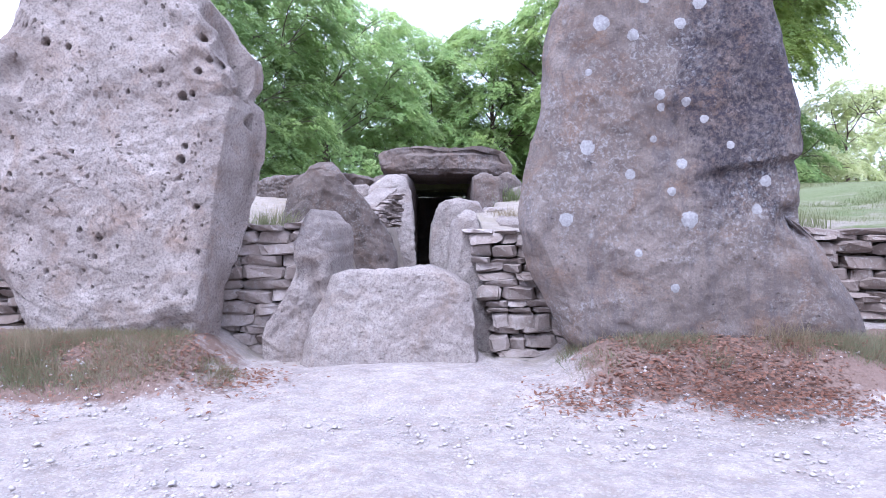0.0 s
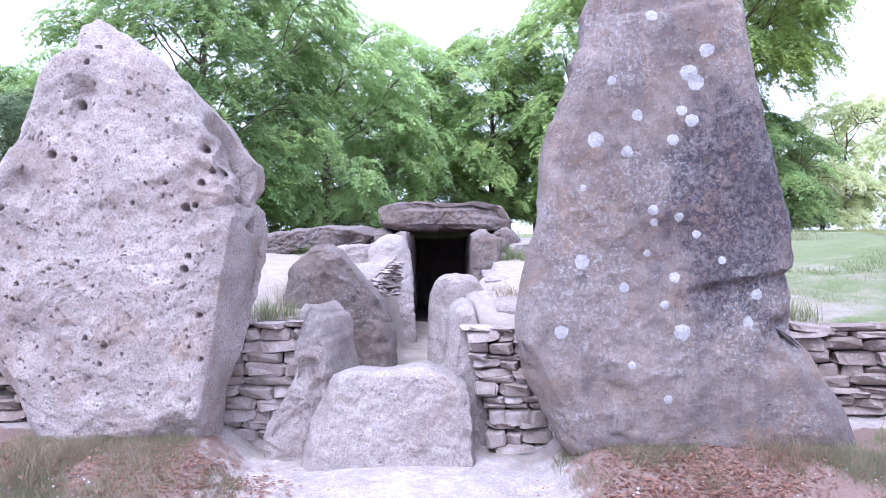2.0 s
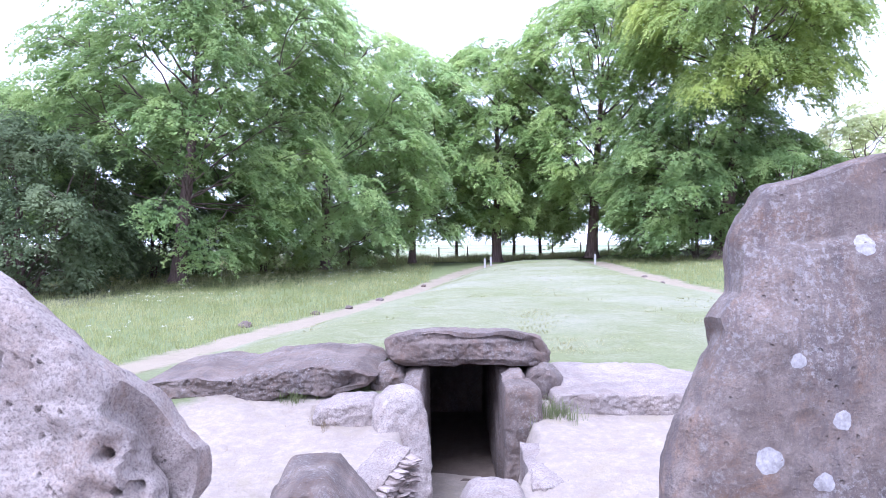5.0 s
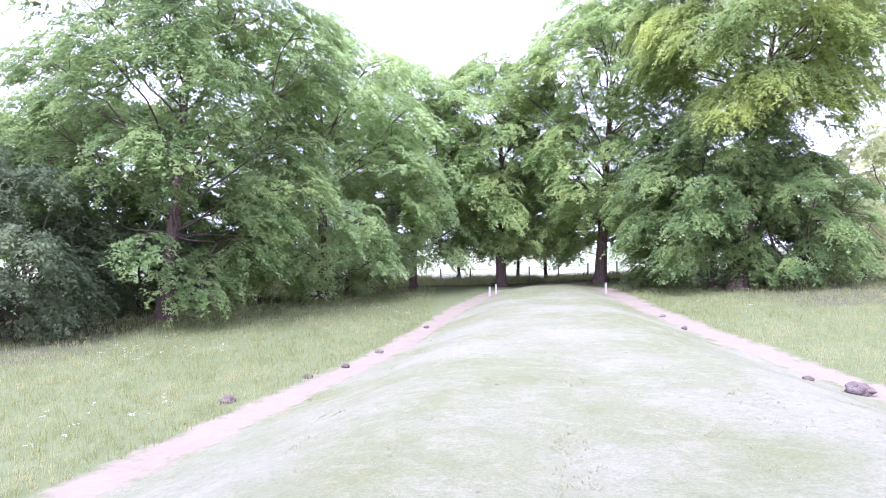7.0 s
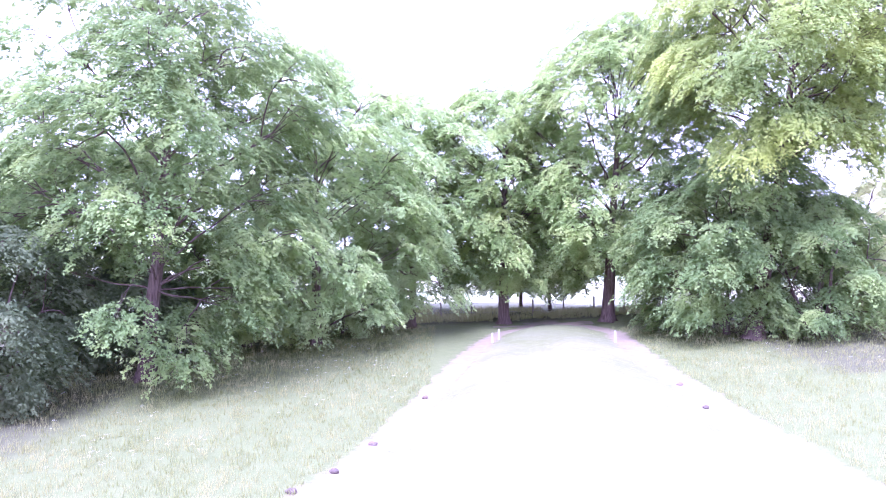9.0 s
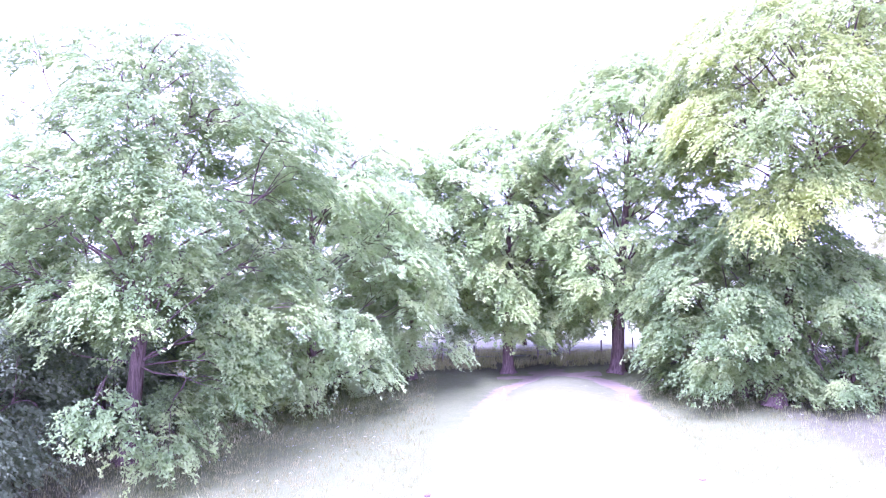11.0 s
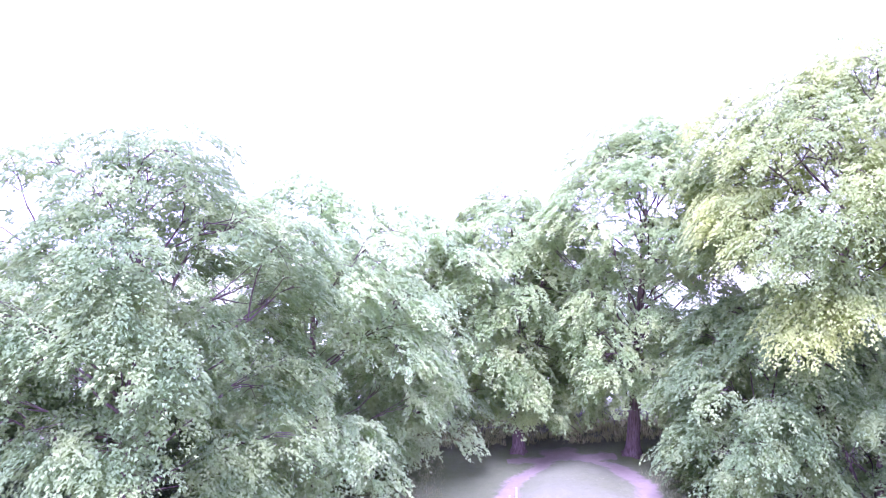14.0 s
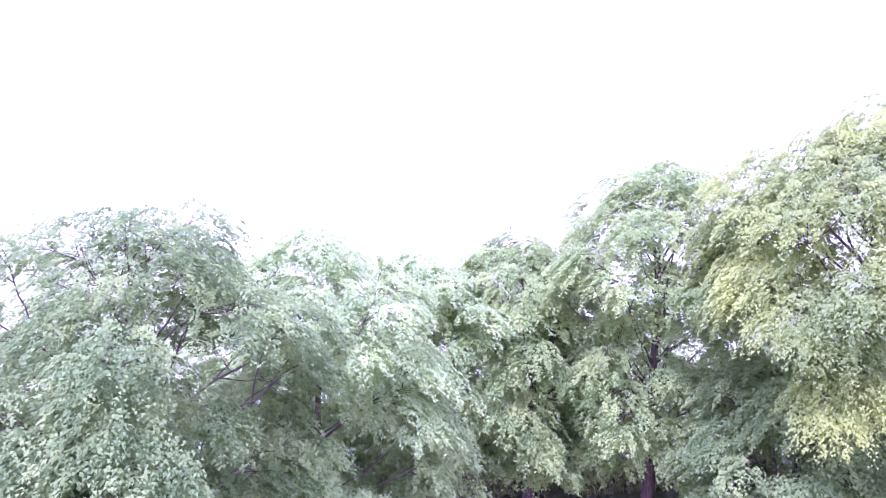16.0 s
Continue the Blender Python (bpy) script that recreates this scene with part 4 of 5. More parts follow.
tree(10.9, 52.9, 21.8, 7.2, 2.2, LEAF_BEECH, "tall beech with bare grey lower trunk at the barrow's end", 15, 0.68, 80, 50, size=0.21, fans=31, lean=(0.05, 0), bare=lambda c, s, q: (c > 0.6 and 0.38 < q < 0.5))
tree(16.4, 42.8, 22.9, 7.3, 9.2, LEAF_YELLOW, "tall beech with yellow-green hanging sprays", 16, 0.68, 72, 54, size=0.19, fans=36, droop=1.3, sag=0.6, lean=(0.11, 0), airy=0.45, bare=lambda c, s, q: c < 0.0 and s > -0.6 and q < 0.2)
tree(15.8, 44.8, 11.2, 5.8, 0.4, LEAF_SHADED, "leafy young beech growing under the tall yellow-green beech", 29, 0.2, 48, 46, size=0.20, fans=29, trunks=2)
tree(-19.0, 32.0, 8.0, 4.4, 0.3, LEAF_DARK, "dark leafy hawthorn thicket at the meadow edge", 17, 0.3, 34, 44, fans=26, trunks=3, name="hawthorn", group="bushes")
tree(-24.5, 40.0, 11.5, 5.5, 0.8, LEAF_SHADED, "dark beech behind the hawthorn", 18, 0.45, 36, 34, size=0.28, fans=24)
tree(-19.6, 45.0, 13.0, 5.6, 0.5, LEAF_SHADED, "shaded beech behind the spreading beech", 27, 0.4, 36, 34, size=0.28, fans=24)
tree(19.8, 42.6, 8.4, 4.0, 0.3, LEAF_SHADED, "dark leafy bush beside the yellow-green beech", 19, 0.3, 28, 42, fans=26, trunks=3, name="hawthorn", group="bushes")
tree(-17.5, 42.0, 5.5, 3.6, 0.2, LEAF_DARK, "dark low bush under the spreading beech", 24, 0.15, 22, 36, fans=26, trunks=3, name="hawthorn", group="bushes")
tree(-11.8, 46.0, 5.0, 3.4, 0.2, LEAF_BEECH, "low green bush between two beeches", 25, 0.15, 22, 36, fans=26, trunks=3, name="hawthorn", group="bushes")
tree(-7.0, 50.5, 4.5, 2.8, 0.2, LEAF_BLUE, "low green bush under the beech", 26, 0.12, 20, 36, fans=26, trunks=2, name="hawthorn", group="bushes")
tree(28.5, 48.0, 10.0, 5.0, 0.5, LEAF_LIME, "lime-green field maple in the open", 20, 0.35, 26, 34, size=0.26, fans=20, name="maple_tree", group="maples")
tree(40.0, 60.0, 12.5, 6.5, 0.5, LEAF_LIME, "lime-green field maple further off", 21, 0.35, 24, 30, size=0.32, fans=20, name="maple_tree", group="maples")
tree(25.0, 45.0, 5.0, 3.2, 0.3, LEAF_LIME, "low lime-green shrub at the meadow edge", 22, 0.15, 20, 34, fans=24, trunks=2, name="shrub", group="bushes")
tree(23.0, 58.0, 10.0, 5.0, 0.8, LEAF_BEECH, "green beech beyond the bushes", 23, 0.4, 28, 34, size=0.27, fans=28)
for n, (tx, ty, th) in enumerate(((-14, 57, 14), (-20, 50, 13), (-9, 64, 12), (-4.5, 66, 11), (1.0, 66, 12), (6.5, 67, 11), (8.5, 63, 12), (13.5, 64, 9), (17.5, 60, 8), (-30, 52, 14))):
    tree(tx, ty, th, 4.2, 1.8, LEAF_BLUE if n % 2 else LEAF_BEECH, "slender beech in the belt behind the fence", 40 + n, 0.24, 18, 26, size=0.31, fans=20, lean=(0.02 * (n % 3 - 1), 0))


# ---- dry stone walls ----
def stone_blocks(mat):
    """A few worn flat blocks of unit size that all the walling shares."""
    made = []
    for k in range(8):
        gen = np.random.default_rng(70 + k)
        bm = bmesh.new()
        bmesh.ops.create_cube(bm, size=1.0)
        for v in bm.verts:
            v.co += Vector(gen.uniform(-0.17, 0.17, 3) * (0.7, 0.9, 1))
        bmesh.ops.bevel(bm, geom=bm.edges[:], offset=0.14, segments=1, affect="EDGES")
        for v in bm.verts:
            v.co += Vector(gen.uniform(-0.10, 0.10, 3) * (0.45, 0.8, 1))
        me = bpy.data.meshes.new("walling_stone")
        bm.to_mesh(me)
        bm.free()
        me.materials.append(mat)
        made.append(me)
    return made


BLOCKS, BROWN_BLOCKS = stone_blocks(WALLING), stone_blocks(WALLING_BROWN)


def dry_wall(name, y, z0, z1, left, right, label, seed, slope=0.0, flat=(0.035, 0.09), long=(0.12, 0.32), thick=0.30, blocks=BLOCKS):
    """Courses of flat stones. left and right give the wall's ends at a height. Behind them lies packed earth."""
    gen = np.random.default_rng(seed)
    core = bmesh.new()
    pts = []
    for z in (z0, (z0 + z1) / 2, z1 - 0.03):
        pts.append((left(z), right(z), z))
    ring = [core.verts.new((a, y + 0.13, z)) for a, _, z in pts] + [core.verts.new((c, y + 0.13, z)) for _, c, z in reversed(pts)]
    face = core.faces.new(ring)
    out = bmesh.ops.extrude_face_region(core, geom=[face])
    bmesh.ops.translate(core, vec=(0, 0.25, 0), verts=[g for g in out["geom"] if isinstance(g, bmesh.types.BMVert)])
    bmesh.ops.recalc_face_normals(core, faces=core.faces)
    wall = part(name, core, SOIL)
    tagged(wall, label, "wall", kind="structure")
    z = z0
    while z < z1 - 0.02:
        h = min(gen.uniform(*flat), z1 - z)
        x = left(z + h / 2) - gen.uniform(0, 0.06)
        end = right(z + h / 2)
        while x < end - 0.02:
            w = gen.uniform(*long) * (1.0 if h > 0.055 else 1.15)
            if end - x - w < 0.08:
                w = end - x
            ob = child("stone", blocks[gen.integers(8)], wall)
            ob.location = (x + w / 2, y + 0.09 + gen.normal(0, 0.014) + slope * (z - z0), z + h / 2 + gen.normal(0, 0.004))
            ob.scale = (w * 1.04, thick * gen.uniform(0.7, 0.95) * 0.8, h * gen.uniform(0.98, 1.14))
            ob.rotation_euler = (gen.normal(0, 0.06), gen.normal(0, 0.045), gen.normal(0, 0.08))
            x += w
        z += h
    return wall


def line(z_low, x_low, z_high, x_high):
    return lambda z: x_low + (x_high - x_low) * (z - z_low) / (z_high - z_low)


dry_wall("drystone_wall_1", 4.50, -0.24, 0.72, line(-0.24, -1.58, 0.72, -1.42), line(-0.24, -1.08, 0.72, -0.88), "dry stone wall of flat limestone between the standing stones", 31)
dry_wall("drystone_wall_2", 4.50, -0.24, 0.68, line(-0.24, 0.40, 0.68, 0.20), lambda z: 0.95, "narrow dry stone wall beside the tall standing stone", 32, flat=(0.035, 0.10), long=(0.10, 0.24))
dry_wall("drystone_wall_3", 4.55, -0.22, 0.69, lambda z: 2.1, lambda z: 6.0, "long dry stone wall under the grass bank", 33, long=(0.14, 0.34), blocks=BROWN_BLOCKS)
dry_wall("drystone_wall_4", 4.50, -0.22, 0.66, lambda z: -6.0, lambda z: -2.5, "dry stone wall beyond the pitted stone", 34, long=(0.14, 0.36), blocks=BROWN_BLOCKS)
panel = dry_wall("drystone_wall_5", -0.11, 0.76, 1.09, lambda z: -0.42 if z < 0.82 else -0.42 * (1.12 - z) / 0.30, lambda z: 0.0, "thin dry stone infill beside the chamber doorway", 35, flat=(0.018, 0.03), long=(0.05, 0.12), thick=0.2)
panel.location, panel.rotation_euler = (-0.43, 6.50, 0), (0, 0, radians(48))


def flat_stone(corners, thick, mat, label, seed, name="flat_stone"):
    """A thin broken plate of stone lying on its four corners, with uneven faces and chipped rims."""
    c = np.array(corners, float)
    n = 22
    u = np.linspace(0, 1, n)
    a, d = np.meshgrid(u, u, indexing="ij")
    grid = (c[0] * ((1 - a) * (1 - d))[..., None] + c[1] * (a * (1 - d))[..., None] + c[2] * (a * d)[..., None] + c[3] * ((1 - a) * d)[..., None]).reshape(-1, 3)
    rim = np.minimum(np.minimum(a, 1 - a), np.minimum(d, 1 - d)).ravel()
    inward = (c.mean(0) - grid) * (1, 1, 0)
    wear = 0.5 + 0.5 * rough_at(grid, 9.0, seed, 4)
    top = grid + inward * (np.clip(wear, 0, 1) * 0.16 * (1 - smooth01(0, 0.25, rim)))[:, None]
    low = top + inward * 0.05 - (0, 0, thick)
    top[:, 2] += 0.012 * rough_at(grid, 7.0, seed + 1, 4) - 0.02 * (1 - smooth01(0, 0.08, rim))
    low[:, 2] += 0.012 * rough_at(grid, 6.0, seed + 2, 3)
    idx = np.arange(n * n).reshape(n, n)
    q = np.stack([idx[:-1, :-1], idx[1:, :-1], idx[1:, 1:], idx[:-1, 1:]], -1).reshape(-1, 4)
    loop = np.concatenate([idx[:-1, 0], idx[-1, :-1], idx[:0:-1, -1], idx[0, :0:-1]])
    nxt = np.roll(loop, -1)
    side = np.stack([loop, loop + n * n, nxt + n * n, nxt], 1)
    me = mesh_of(name, np.vstack([top, low]), np.vstack([q, q[:, ::-1] + n * n, side]), mat)
    me.set_sharp_from_angle(angle=radians(30))
    return tagged(new(name, me), label, "stone")


flat_stone([(-0.70, 6.18, 0.88), (-0.42, 6.50, 1.15), (-0.64, 6.68, 1.16), (-0.92, 6.36, 0.93)], 0.06, SARSEN_PLAIN, "pale sloping plate of stone capping the thin infill", 81)
flat_stone([(0.40, 6.25, 0.925), (0.72, 6.3, 0.925), (0.70, 7.2, 1.0), (0.41, 7.2, 0.99)], 0.5, SARSEN_PLAIN, "pale flat ledge stone beside the squared pillar", 82)
flat_stone([(0.40, 5.1, 0.76), (0.80, 5.05, 0.75), (0.78, 5.65, 0.82), (0.41, 5.6, 0.83)], 0.6, SARSEN_PLAIN, "pale flat ledge stone beside the rounded passage stone", 83)
flat_stone([(-1.10, 4.92, 0.70), (-0.86, 4.90, 0.69), (-0.84, 5.10, 0.78), (-1.05, 5.14, 0.80)], 0.12, SARSEN_PLAIN, "small pale broken stone at the foot of the pointed sarsen", 84)


# ---- grass, litter and chippings ----
def blades(name, xy, tall, wide, mat, label, seed, bend_by=0.5, per=5, spread=0.06, fine=False):
    """Tufts of thin bent blades at the given places: one object of stuff."""
    gen = np.random.default_rng(seed)
    p = np.repeat(np.asarray(xy), per, 0) + gen.normal(0, spread, (len(xy) * per, 2))
    k = len(p)
    z = height(p[:, 0], p[:, 1]) - 0.03
    h = np.repeat(np.broadcast_to(tall, len(xy)), per) * gen.uniform(0.5, 1.25, k)
    a, turn = gen.uniform(0, 6.283, k), gen.uniform(0, 6.283, k)
    lean = h * gen.uniform(0.1, bend_by, k)
    w = wide * gen.uniform(0.6, 1.3, k)
    root = np.stack([p[:, 0], p[:, 1], z], 1)
    side = np.stack([np.cos(turn), np.sin(turn), 0 * a], 1) * w[:, None] / 2
    tip = root + np.stack([np.cos(a) * lean, np.sin(a) * lean, h], 1)
    mid = root + np.stack([np.cos(a) * lean * 0.35, np.sin(a) * lean * 0.35, h * 0.6], 1)
    v = np.stack([root - side, root + side, mid + side * 0.7, tip, mid - side * 0.7], 1).reshape(-1, 3)
    n = np.arange(k)[:, None] * 5
    if not fine:
        me = mesh_of(name, np.stack([root - side, root + side, tip], 1).reshape(-1, 3), np.arange(3 * k).reshape(-1, 3), mat, smooth=False)
        return tagged(new(name, me), label, "grass", kind="stuff")
    me = bpy.data.meshes.new(name)
    quads, tris = (n + [0, 1, 2, 4]).tolist(), (n + [4, 2, 3]).tolist()
    me.from_pydata(v.tolist(), [], quads + tris)
    me.materials.append(mat)
    return tagged(new(name, me), label, "grass", kind="stuff")


def scatter(count, x0, x1, y0, y1, seed, keep, near=1.0):
    gen = np.random.default_rng(seed)
    p = np.stack([gen.uniform(x0, x1, count), y0 + (y1 - y0) * gen.uniform(0, 1, count) ** near], 1)
    return p[keep(p[:, 0], p[:, 1])]


def patchy(p, scale, seed, level):
    return p[rough_at(np.c_[p, np.zeros(len(p))], scale, seed, 3) > level]


blades("meadow_grass", scatter(26000, -24, -1, 7, 54, 1, lambda x, y: x < left_path(y) - 0.6, 1.3), 0.24, 0.017, GRASS_LONG, "long seeding meadow grass beside the barrow", 2)
blades("meadow_grass", scatter(18000, 9, 30, 7, 50, 3, lambda x, y: x > right_path(y) + 0.7, 1.3), 0.26, 0.017, GRASS_LONG, "long pale meadow grass beside the barrow", 4)
blades("mown_grass", scatter(17000, -9, 12, 9.4, 52, 5, lambda x, y: (x > left_path(y) + 0.4) & (x < right_path(y) - 0.5), 1.7), 0.035, 0.02, GRASS_SHORT, "short mown grass on the barrow", 6, 0.9, 4, 0.05)
blades("verge_grass", patchy(scatter(9000, -26, 26, 55.5, 63, 7, lambda x, y: x < 99), 0.25, 2, -0.2), 0.5, 0.03, GRASS_LONG, "rank grass and nettles under the trees", 8)
foot = patchy(scatter(9000, -3.7, -1.15, 3.4, 4.1, 9, lambda x, y: x < 9), 2.2, 4, -0.05)
blades("tuft_grass", foot[::2], 0.08, 0.005, GRASS_DRY, "dry grass tufts at the foot of the pitted stone", 10, 1.2, 6, 0.04)
blades("tuft_grass", foot[1::2], 0.07, 0.005, GRASS_FOOT, "short green grass at the foot of the pitted stone", 26, 1.1, 6, 0.04)
foot = patchy(scatter(9500, 0.7, 4.6, 3.55, 4.1, 11, lambda x, y: x < 9), 2.2, 6, -0.1)
blades("tuft_grass", foot[::2], 0.085, 0.005, GRASS_DRY, "dry grass tufts at the foot of the lichen stone", 12, 1.2, 6, 0.04)
blades("tuft_grass", foot[1::2], 0.08, 0.005, GRASS_FOOT, "short green grass at the foot of the lichen stone", 28, 1.1, 6, 0.04)
thin = patchy(scatter(900, -2.5, 2.3, 4.7, 7.7, 24, lambda x, y: np.abs(x + 0.1) > 0.6), 1.1, 12, 0.25)
blades("dry_grass", thin, 0.07, 0.004, GRASS_DRY, "sparse dry grass on the trodden slope", 25, 1.0, 5, 0.03, fine=True)
spots = [(-1.25, 5.0, 0.16), (-1.15, 5.55, 0.22), (0.78, 7.55, 0.2), (0.55, 5.6, 0.13), (-1.6, 8.0, 0.15), (-1.2, 7.5, 0.12), (2.55, 4.8, 0.2), (1.9, 3.75, 0.16), (2.7, 3.8, 0.18), (-2.2, 3.75, 0.15)]
for n, (gx, gy, gh) in enumerate(spots):
    gen = np.random.default_rng(200 + n)
    blades("grass_tuft", np.array([gx, gy]) + gen.normal(0, 0.09, (46, 2)), gh * 0.9, 0.0045, GRASS_DRY if n % 2 else GRASS_GREEN, "green grass tuft among the stones", 300 + n, 0.8, 6, 0.02, fine=True)
bank = patchy(scatter(13000, 2.3, 9, 5.0, 10, 13, lambda x, y: x > 2.2 + 0.1 * y), 0.8, 7, -0.25)
blades("bank_grass", bank, 0.06, 0.008, GRASS_GREEN, "grass on the bank above the dry stone wall", 14, 0.8)
bank = scatter(9000, -9, -2.4, 5.0, 10, 15, lambda x, y: x < -1.9 - 0.12 * y)
blades("bank_grass", bank, 0.06, 0.008, GRASS_GREEN, "grass on the bank above the dry stone wall", 16, 0.8)


def flowers():
    """White umbels standing in the long grass."""
    gen = np.random.default_rng(61)
    p = np.vstack([patchy(scatter(900, -22, -2, 12, 44, 62, lambda x, y: x < left_path(y) - 0.8), 0.22, 3, 0.12), patchy(scatter(420, 9, 28, 12, 44, 63, lambda x, y: x > right_path(y) + 0.8), 0.25, 5, 0.15)])
    q = np.repeat(p, 7, 0) + gen.normal(0, 0.045, (len(p) * 7, 2))
    z = height(q[:, 0], q[:, 1]) + np.repeat(gen.uniform(0.3, 0.5, len(p)), 7) + gen.normal(0, 0.01, len(q))
    out = unit(gen.normal(0, 1, (len(q), 3)) * (1, 1, 0.2))
    up = unit(np.array([0, 0, 1.0]) + gen.normal(0, 0.2, (len(q), 3)))
    v, f = leaves(np.c_[q, z], out, up, 0.05, gen)
    stem = np.c_[p, height(p[:, 0], p[:, 1])]
    tri = np.stack([stem - (0.008, 0, 0), stem + (0.008, 0, 0), stem + (0, 0, 0.46)], 1).reshape(-1, 3)
    tagged(new("meadow_flower", mesh_of("meadow_flower", v, f, PETAL, smooth=False)), "small white umbels flowering in the long meadow grass", "flowers", kind="stuff")
    tagged(new("flower_stalk", mesh_of("flower_stalk", tri, np.arange(len(tri)).reshape(-1, 3), GRASS_LONG, smooth=False)), "thin stalks of the meadow flowers", "stalks", kind="stuff")


flowers()


def litter():
    gen = np.random.default_rng(17)
    p = np.vstack([patchy(scatter(18000, 0.6, 4.6, 3.1, 3.95, 18, lambda x, y: x < 9), 1.4, 8, -0.1), patchy(scatter(7500, -3.5, -1.0, 3.05, 3.95, 19, lambda x, y: x < 9), 1.4, 9, 0.1)])
    p = p + gen.normal(0, 1, (len(p), 2)) * (0.14, 0.10)
    z = height(p[:, 0], p[:, 1]) + gen.uniform(0.008, 0.025, len(p))
    out = unit(gen.normal(0, 1, (len(p), 3)) * (1, 1, 0.25))
    up = unit(np.array([0, 0, 1.0]) + gen.normal(0, 0.3, (len(p), 3)))
    v, f = leaves(np.c_[p, z], out, up, 0.027, gen)
    tagged(new("leaf_litter", mesh_of("leaf_litter", v, f, LITTER, smooth=False)), "brown fallen beech leaves along the stones", "leaves", kind="stuff")


litter()


def chips():
    """Chalk and flint chips on the forecourt."""
    gen = np.random.default_rng(21)
    p = np.vstack([scatter(9500, -4, 4, 1.6, 3.7, 22, lambda x, y: x < 9), scatter(1500, -2.6, 2.4, 4.7, 8.0, 23, lambda x, y: np.abs(x + 0.1) > 0.55)])
    r = gen.uniform(0.003, 0.008, len(p)) * gen.choice([1, 1, 1, 1, 1, 2.2], len(p))
    r = np.where(p[:, 1] > 4.6, 0.45 * r, r)
    c = np.c_[p, height(p[:, 0], p[:, 1]) + r * 0.1]
    corner = np.array([(1, 0, 0), (-1, 0, 0), (0, 1, 0), (0, -1, 0), (0, 0, 0.6), (0, 0, -0.6)], float)
    turn = gen.uniform(0, 6.283, len(p))
    rot = corner[None] * gen.uniform(0.6, 1.3, (len(p), 6, 1))
    x = rot[..., 0] * np.cos(turn)[:, None] - rot[..., 1] * np.sin(turn)[:, None]
    y = rot[..., 0] * np.sin(turn)[:, None] + rot[..., 1] * np.cos(turn)[:, None]
    v = c[:, None] + np.stack([x, y, rot[..., 2]], -1) * r[:, None, None]
    tri = np.array([(0, 2, 4), (2, 1, 4), (1, 3, 4), (3, 0, 4), (2, 0, 5), (1, 2, 5), (3, 1, 5), (0, 3, 5)])
    f = (np.arange(len(p))[:, None, None] * 6 + tri[None]).reshape(-1, 3)
    tagged(new("chippings", mesh_of("chippings", v.reshape(-1, 3), f, CHIP, smooth=False)), "chalk and flint chippings on the trodden forecourt", "gravel", kind="stuff")


chips()


# ---- kerb stones, marker posts and the fence ----
def boulder(x, y, size, seed, mat, label):
    ring = [(math.cos(a) * size * (1 + 0.2 * math.sin(3 * a + seed)), math.sin(a) * size * 0.6) for a in np.linspace(0, 2 * math.pi, 9)[:-1]]
    z = on(x, y) + size * 0.25
    slab("kerb_stone", [(x + a, z + c) for a, c in ring], y, size * 1.3, mat, label, power=2.6, amp=0.06 * size / 0.2, scale=4, seed=seed, around=40, rings=12, crag=0.01, group="kerb stones")


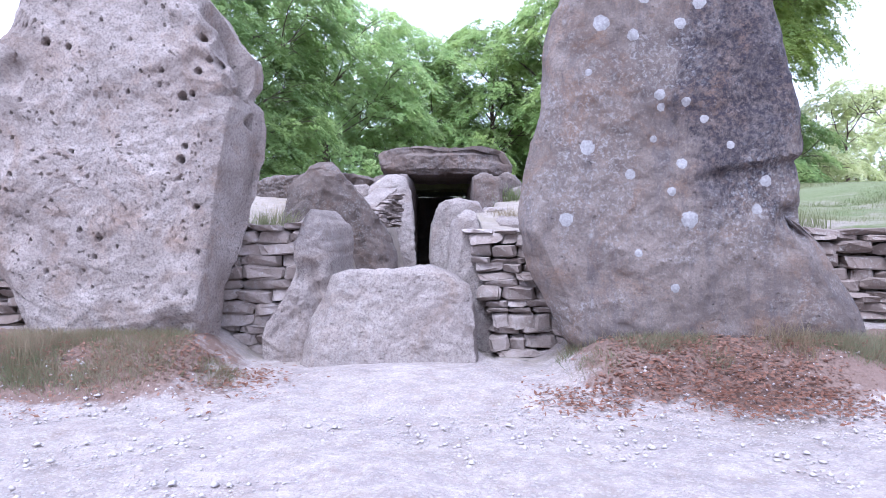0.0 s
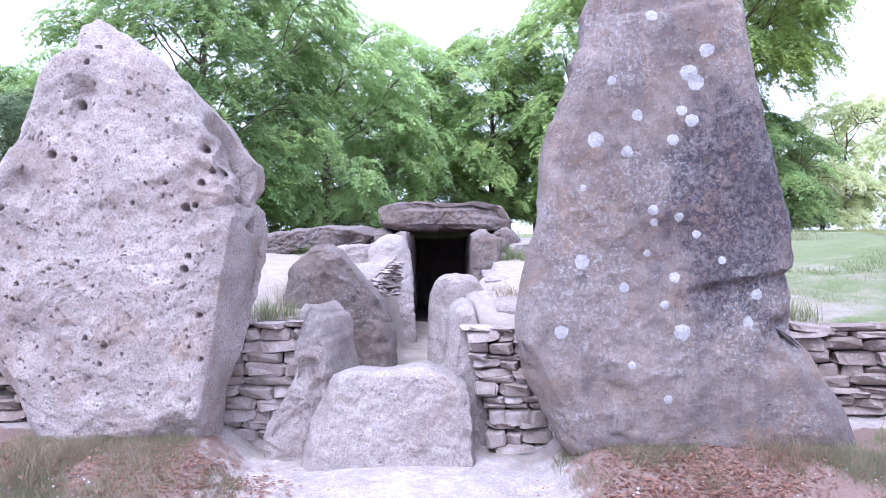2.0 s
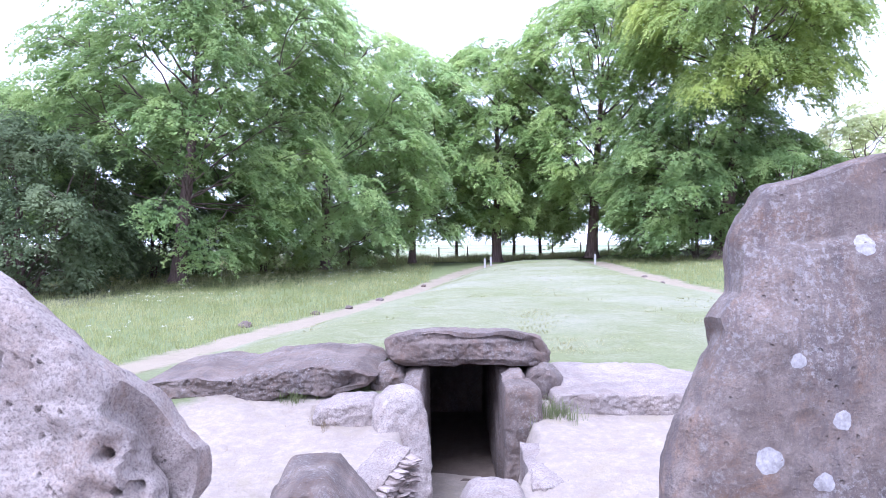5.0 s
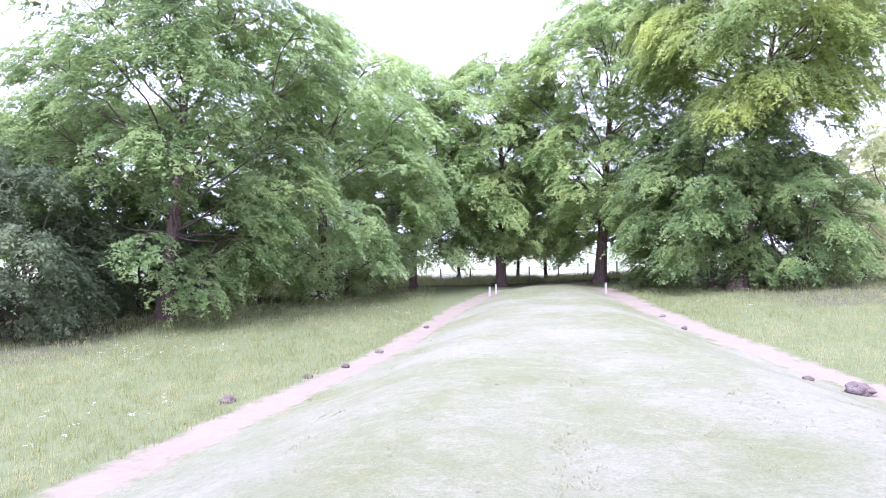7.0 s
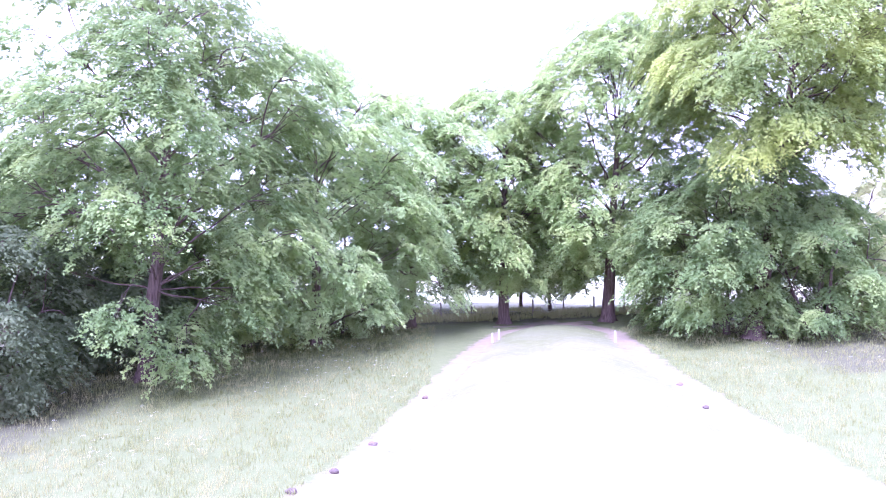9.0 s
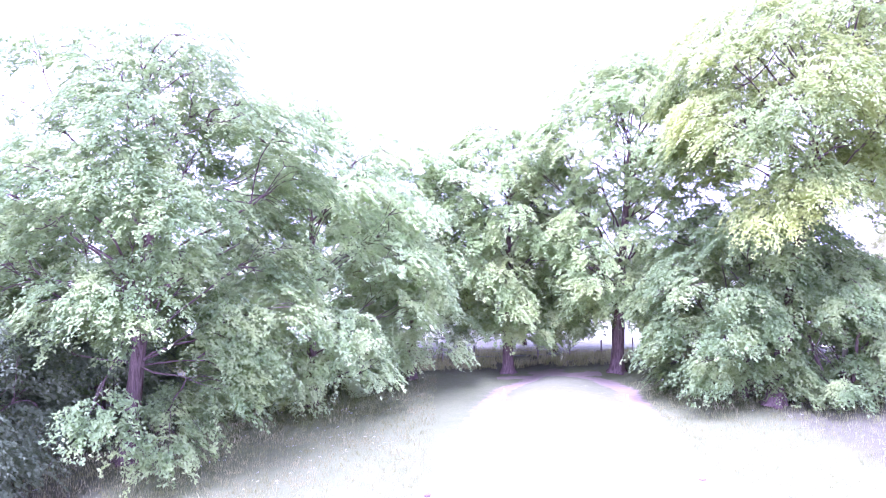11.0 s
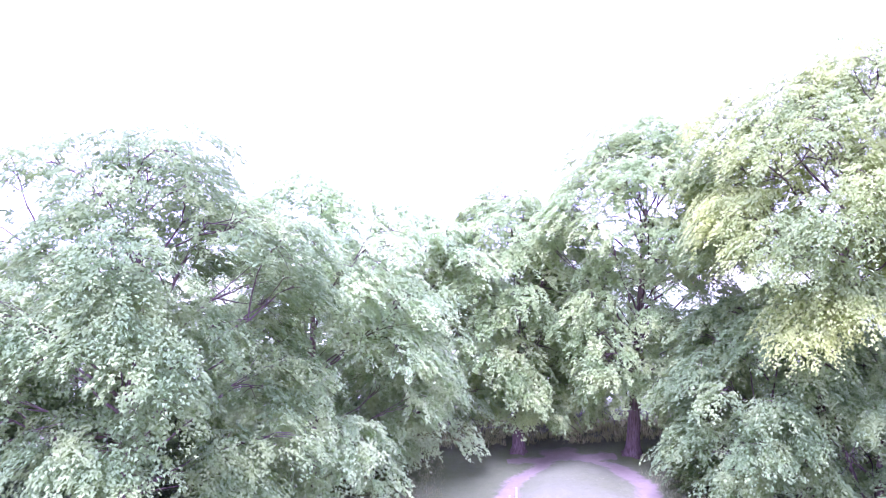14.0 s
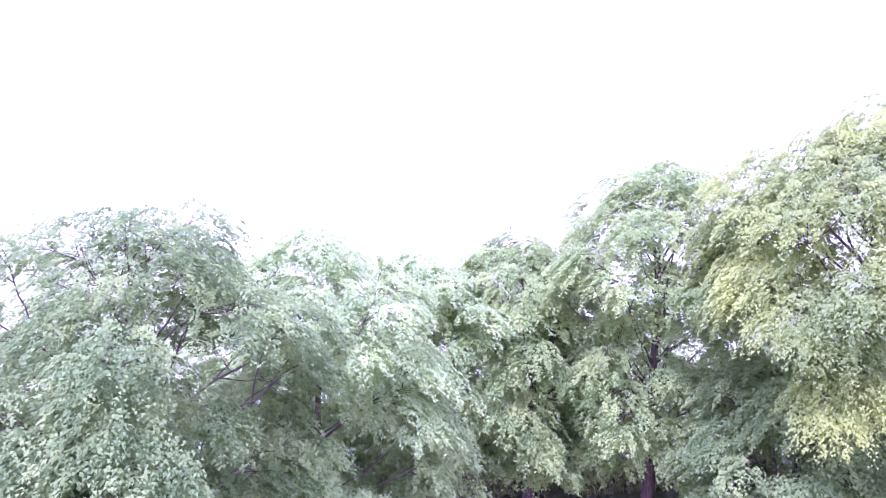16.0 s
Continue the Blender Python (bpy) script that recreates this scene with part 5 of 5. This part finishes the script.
# two added stones that stand in for the darkness in the gaps beside the capstone
for px, py, pz in ((-0.70, 8.32, 1.22), (0.74, 8.16, 1.22)):
    ring = [(px + 0.2 * math.cos(a), pz + 0.24 * math.sin(a)) for a in np.linspace(0, 2 * math.pi, 10)[:-1]]
    slab("packing_stone", ring, py, 0.5, SARSEN_BROWN, "dark filler stone added to darken a gap under the capstone", power=5, amp=0.04, scale=4, seed=int(px * 10) + 40, around=60, rings=16, group="chamber stones", chips=20, chip=(0.06, 0.2, 0.03))
for n, (kx, ky, ks) in enumerate(((-5.7, 20.6, 0.2), (-4.3, 23.4, 0.15), (-3.4, 24.8, 0.13), (-2.6, 27.2, 0.15), (9.6, 20.2, 0.32), (9.0, 21.3, 0.15), (9.2, 33.5, 0.12), (8.9, 30.0, 0.1), (-1.1, 33.0, 0.12))):
    boulder(kx, ky, ks, 60 + n, SARSEN_BROWN, "low grey kerb stone at the edge of the barrow")


def marker(x, y, tall, label):
    bm = bmesh.new()
    bmesh.ops.create_cube(bm, size=1.0)
    bmesh.ops.scale(bm, vec=(0.14, 0.10, tall), verts=bm.verts)
    bmesh.ops.translate(bm, vec=(0, 0, tall / 2 - 0.1), verts=bm.verts)
    for v in bm.verts:
        if v.co.z > 0.1:
            v.co.x *= 0.8
    bmesh.ops.bevel(bm, geom=bm.edges[:], offset=0.015, segments=2, affect="EDGES")
    ob = part("marker_post", bm, WHITE_POST)
    ob.location = (x, y, on(x, y))
    tagged(ob, label, "post", "marker posts")


for mx, my, mh in ((2.9, 46.5, 0.75), (2.45, 45.6, 0.7), (9.2, 44.0, 0.75)):
    marker(mx, my, mh, "short whitewashed marker post beside the worn path")


def fence():
    base = new("fence")
    base.location = (0, 0, 0)
    tagged(base, "weathered post and wire fence behind the trees", "fence")
    gen = np.random.default_rng(50)
    tops = []
    for x in np.arange(-27, 30, 2.4):
        y = 59.2 + 0.02 * x + gen.normal(0, 0.05)
        z = on(x, y)
        bm = bmesh.new()
        bmesh.ops.create_cone(bm, cap_ends=True, segments=8, radius1=0.06, radius2=0.055, depth=1.3)
        bmesh.ops.bevel(bm, geom=[e for e in bm.edges if abs(e.verts[0].co.z - e.verts[1].co.z) < 0.01], offset=0.01, segments=1, affect="EDGES")
        ob = part("post", bm, WEATHERED, base)
        ob.location = (x, y, z + 0.52)
        ob.rotation_euler = (gen.normal(0, 0.03), gen.normal(0, 0.03), 0)
        tops.append((x, y, z))
    t = np.array(tops)
    for h in (0.35, 0.7, 1.05):
        v, f = tube(t + (0, -0.06, h), np.full(len(t), 0.007), 4)
        child("wire", mesh_of("wire", v, f, STEEL), base, "rusty fence wire")


fence()
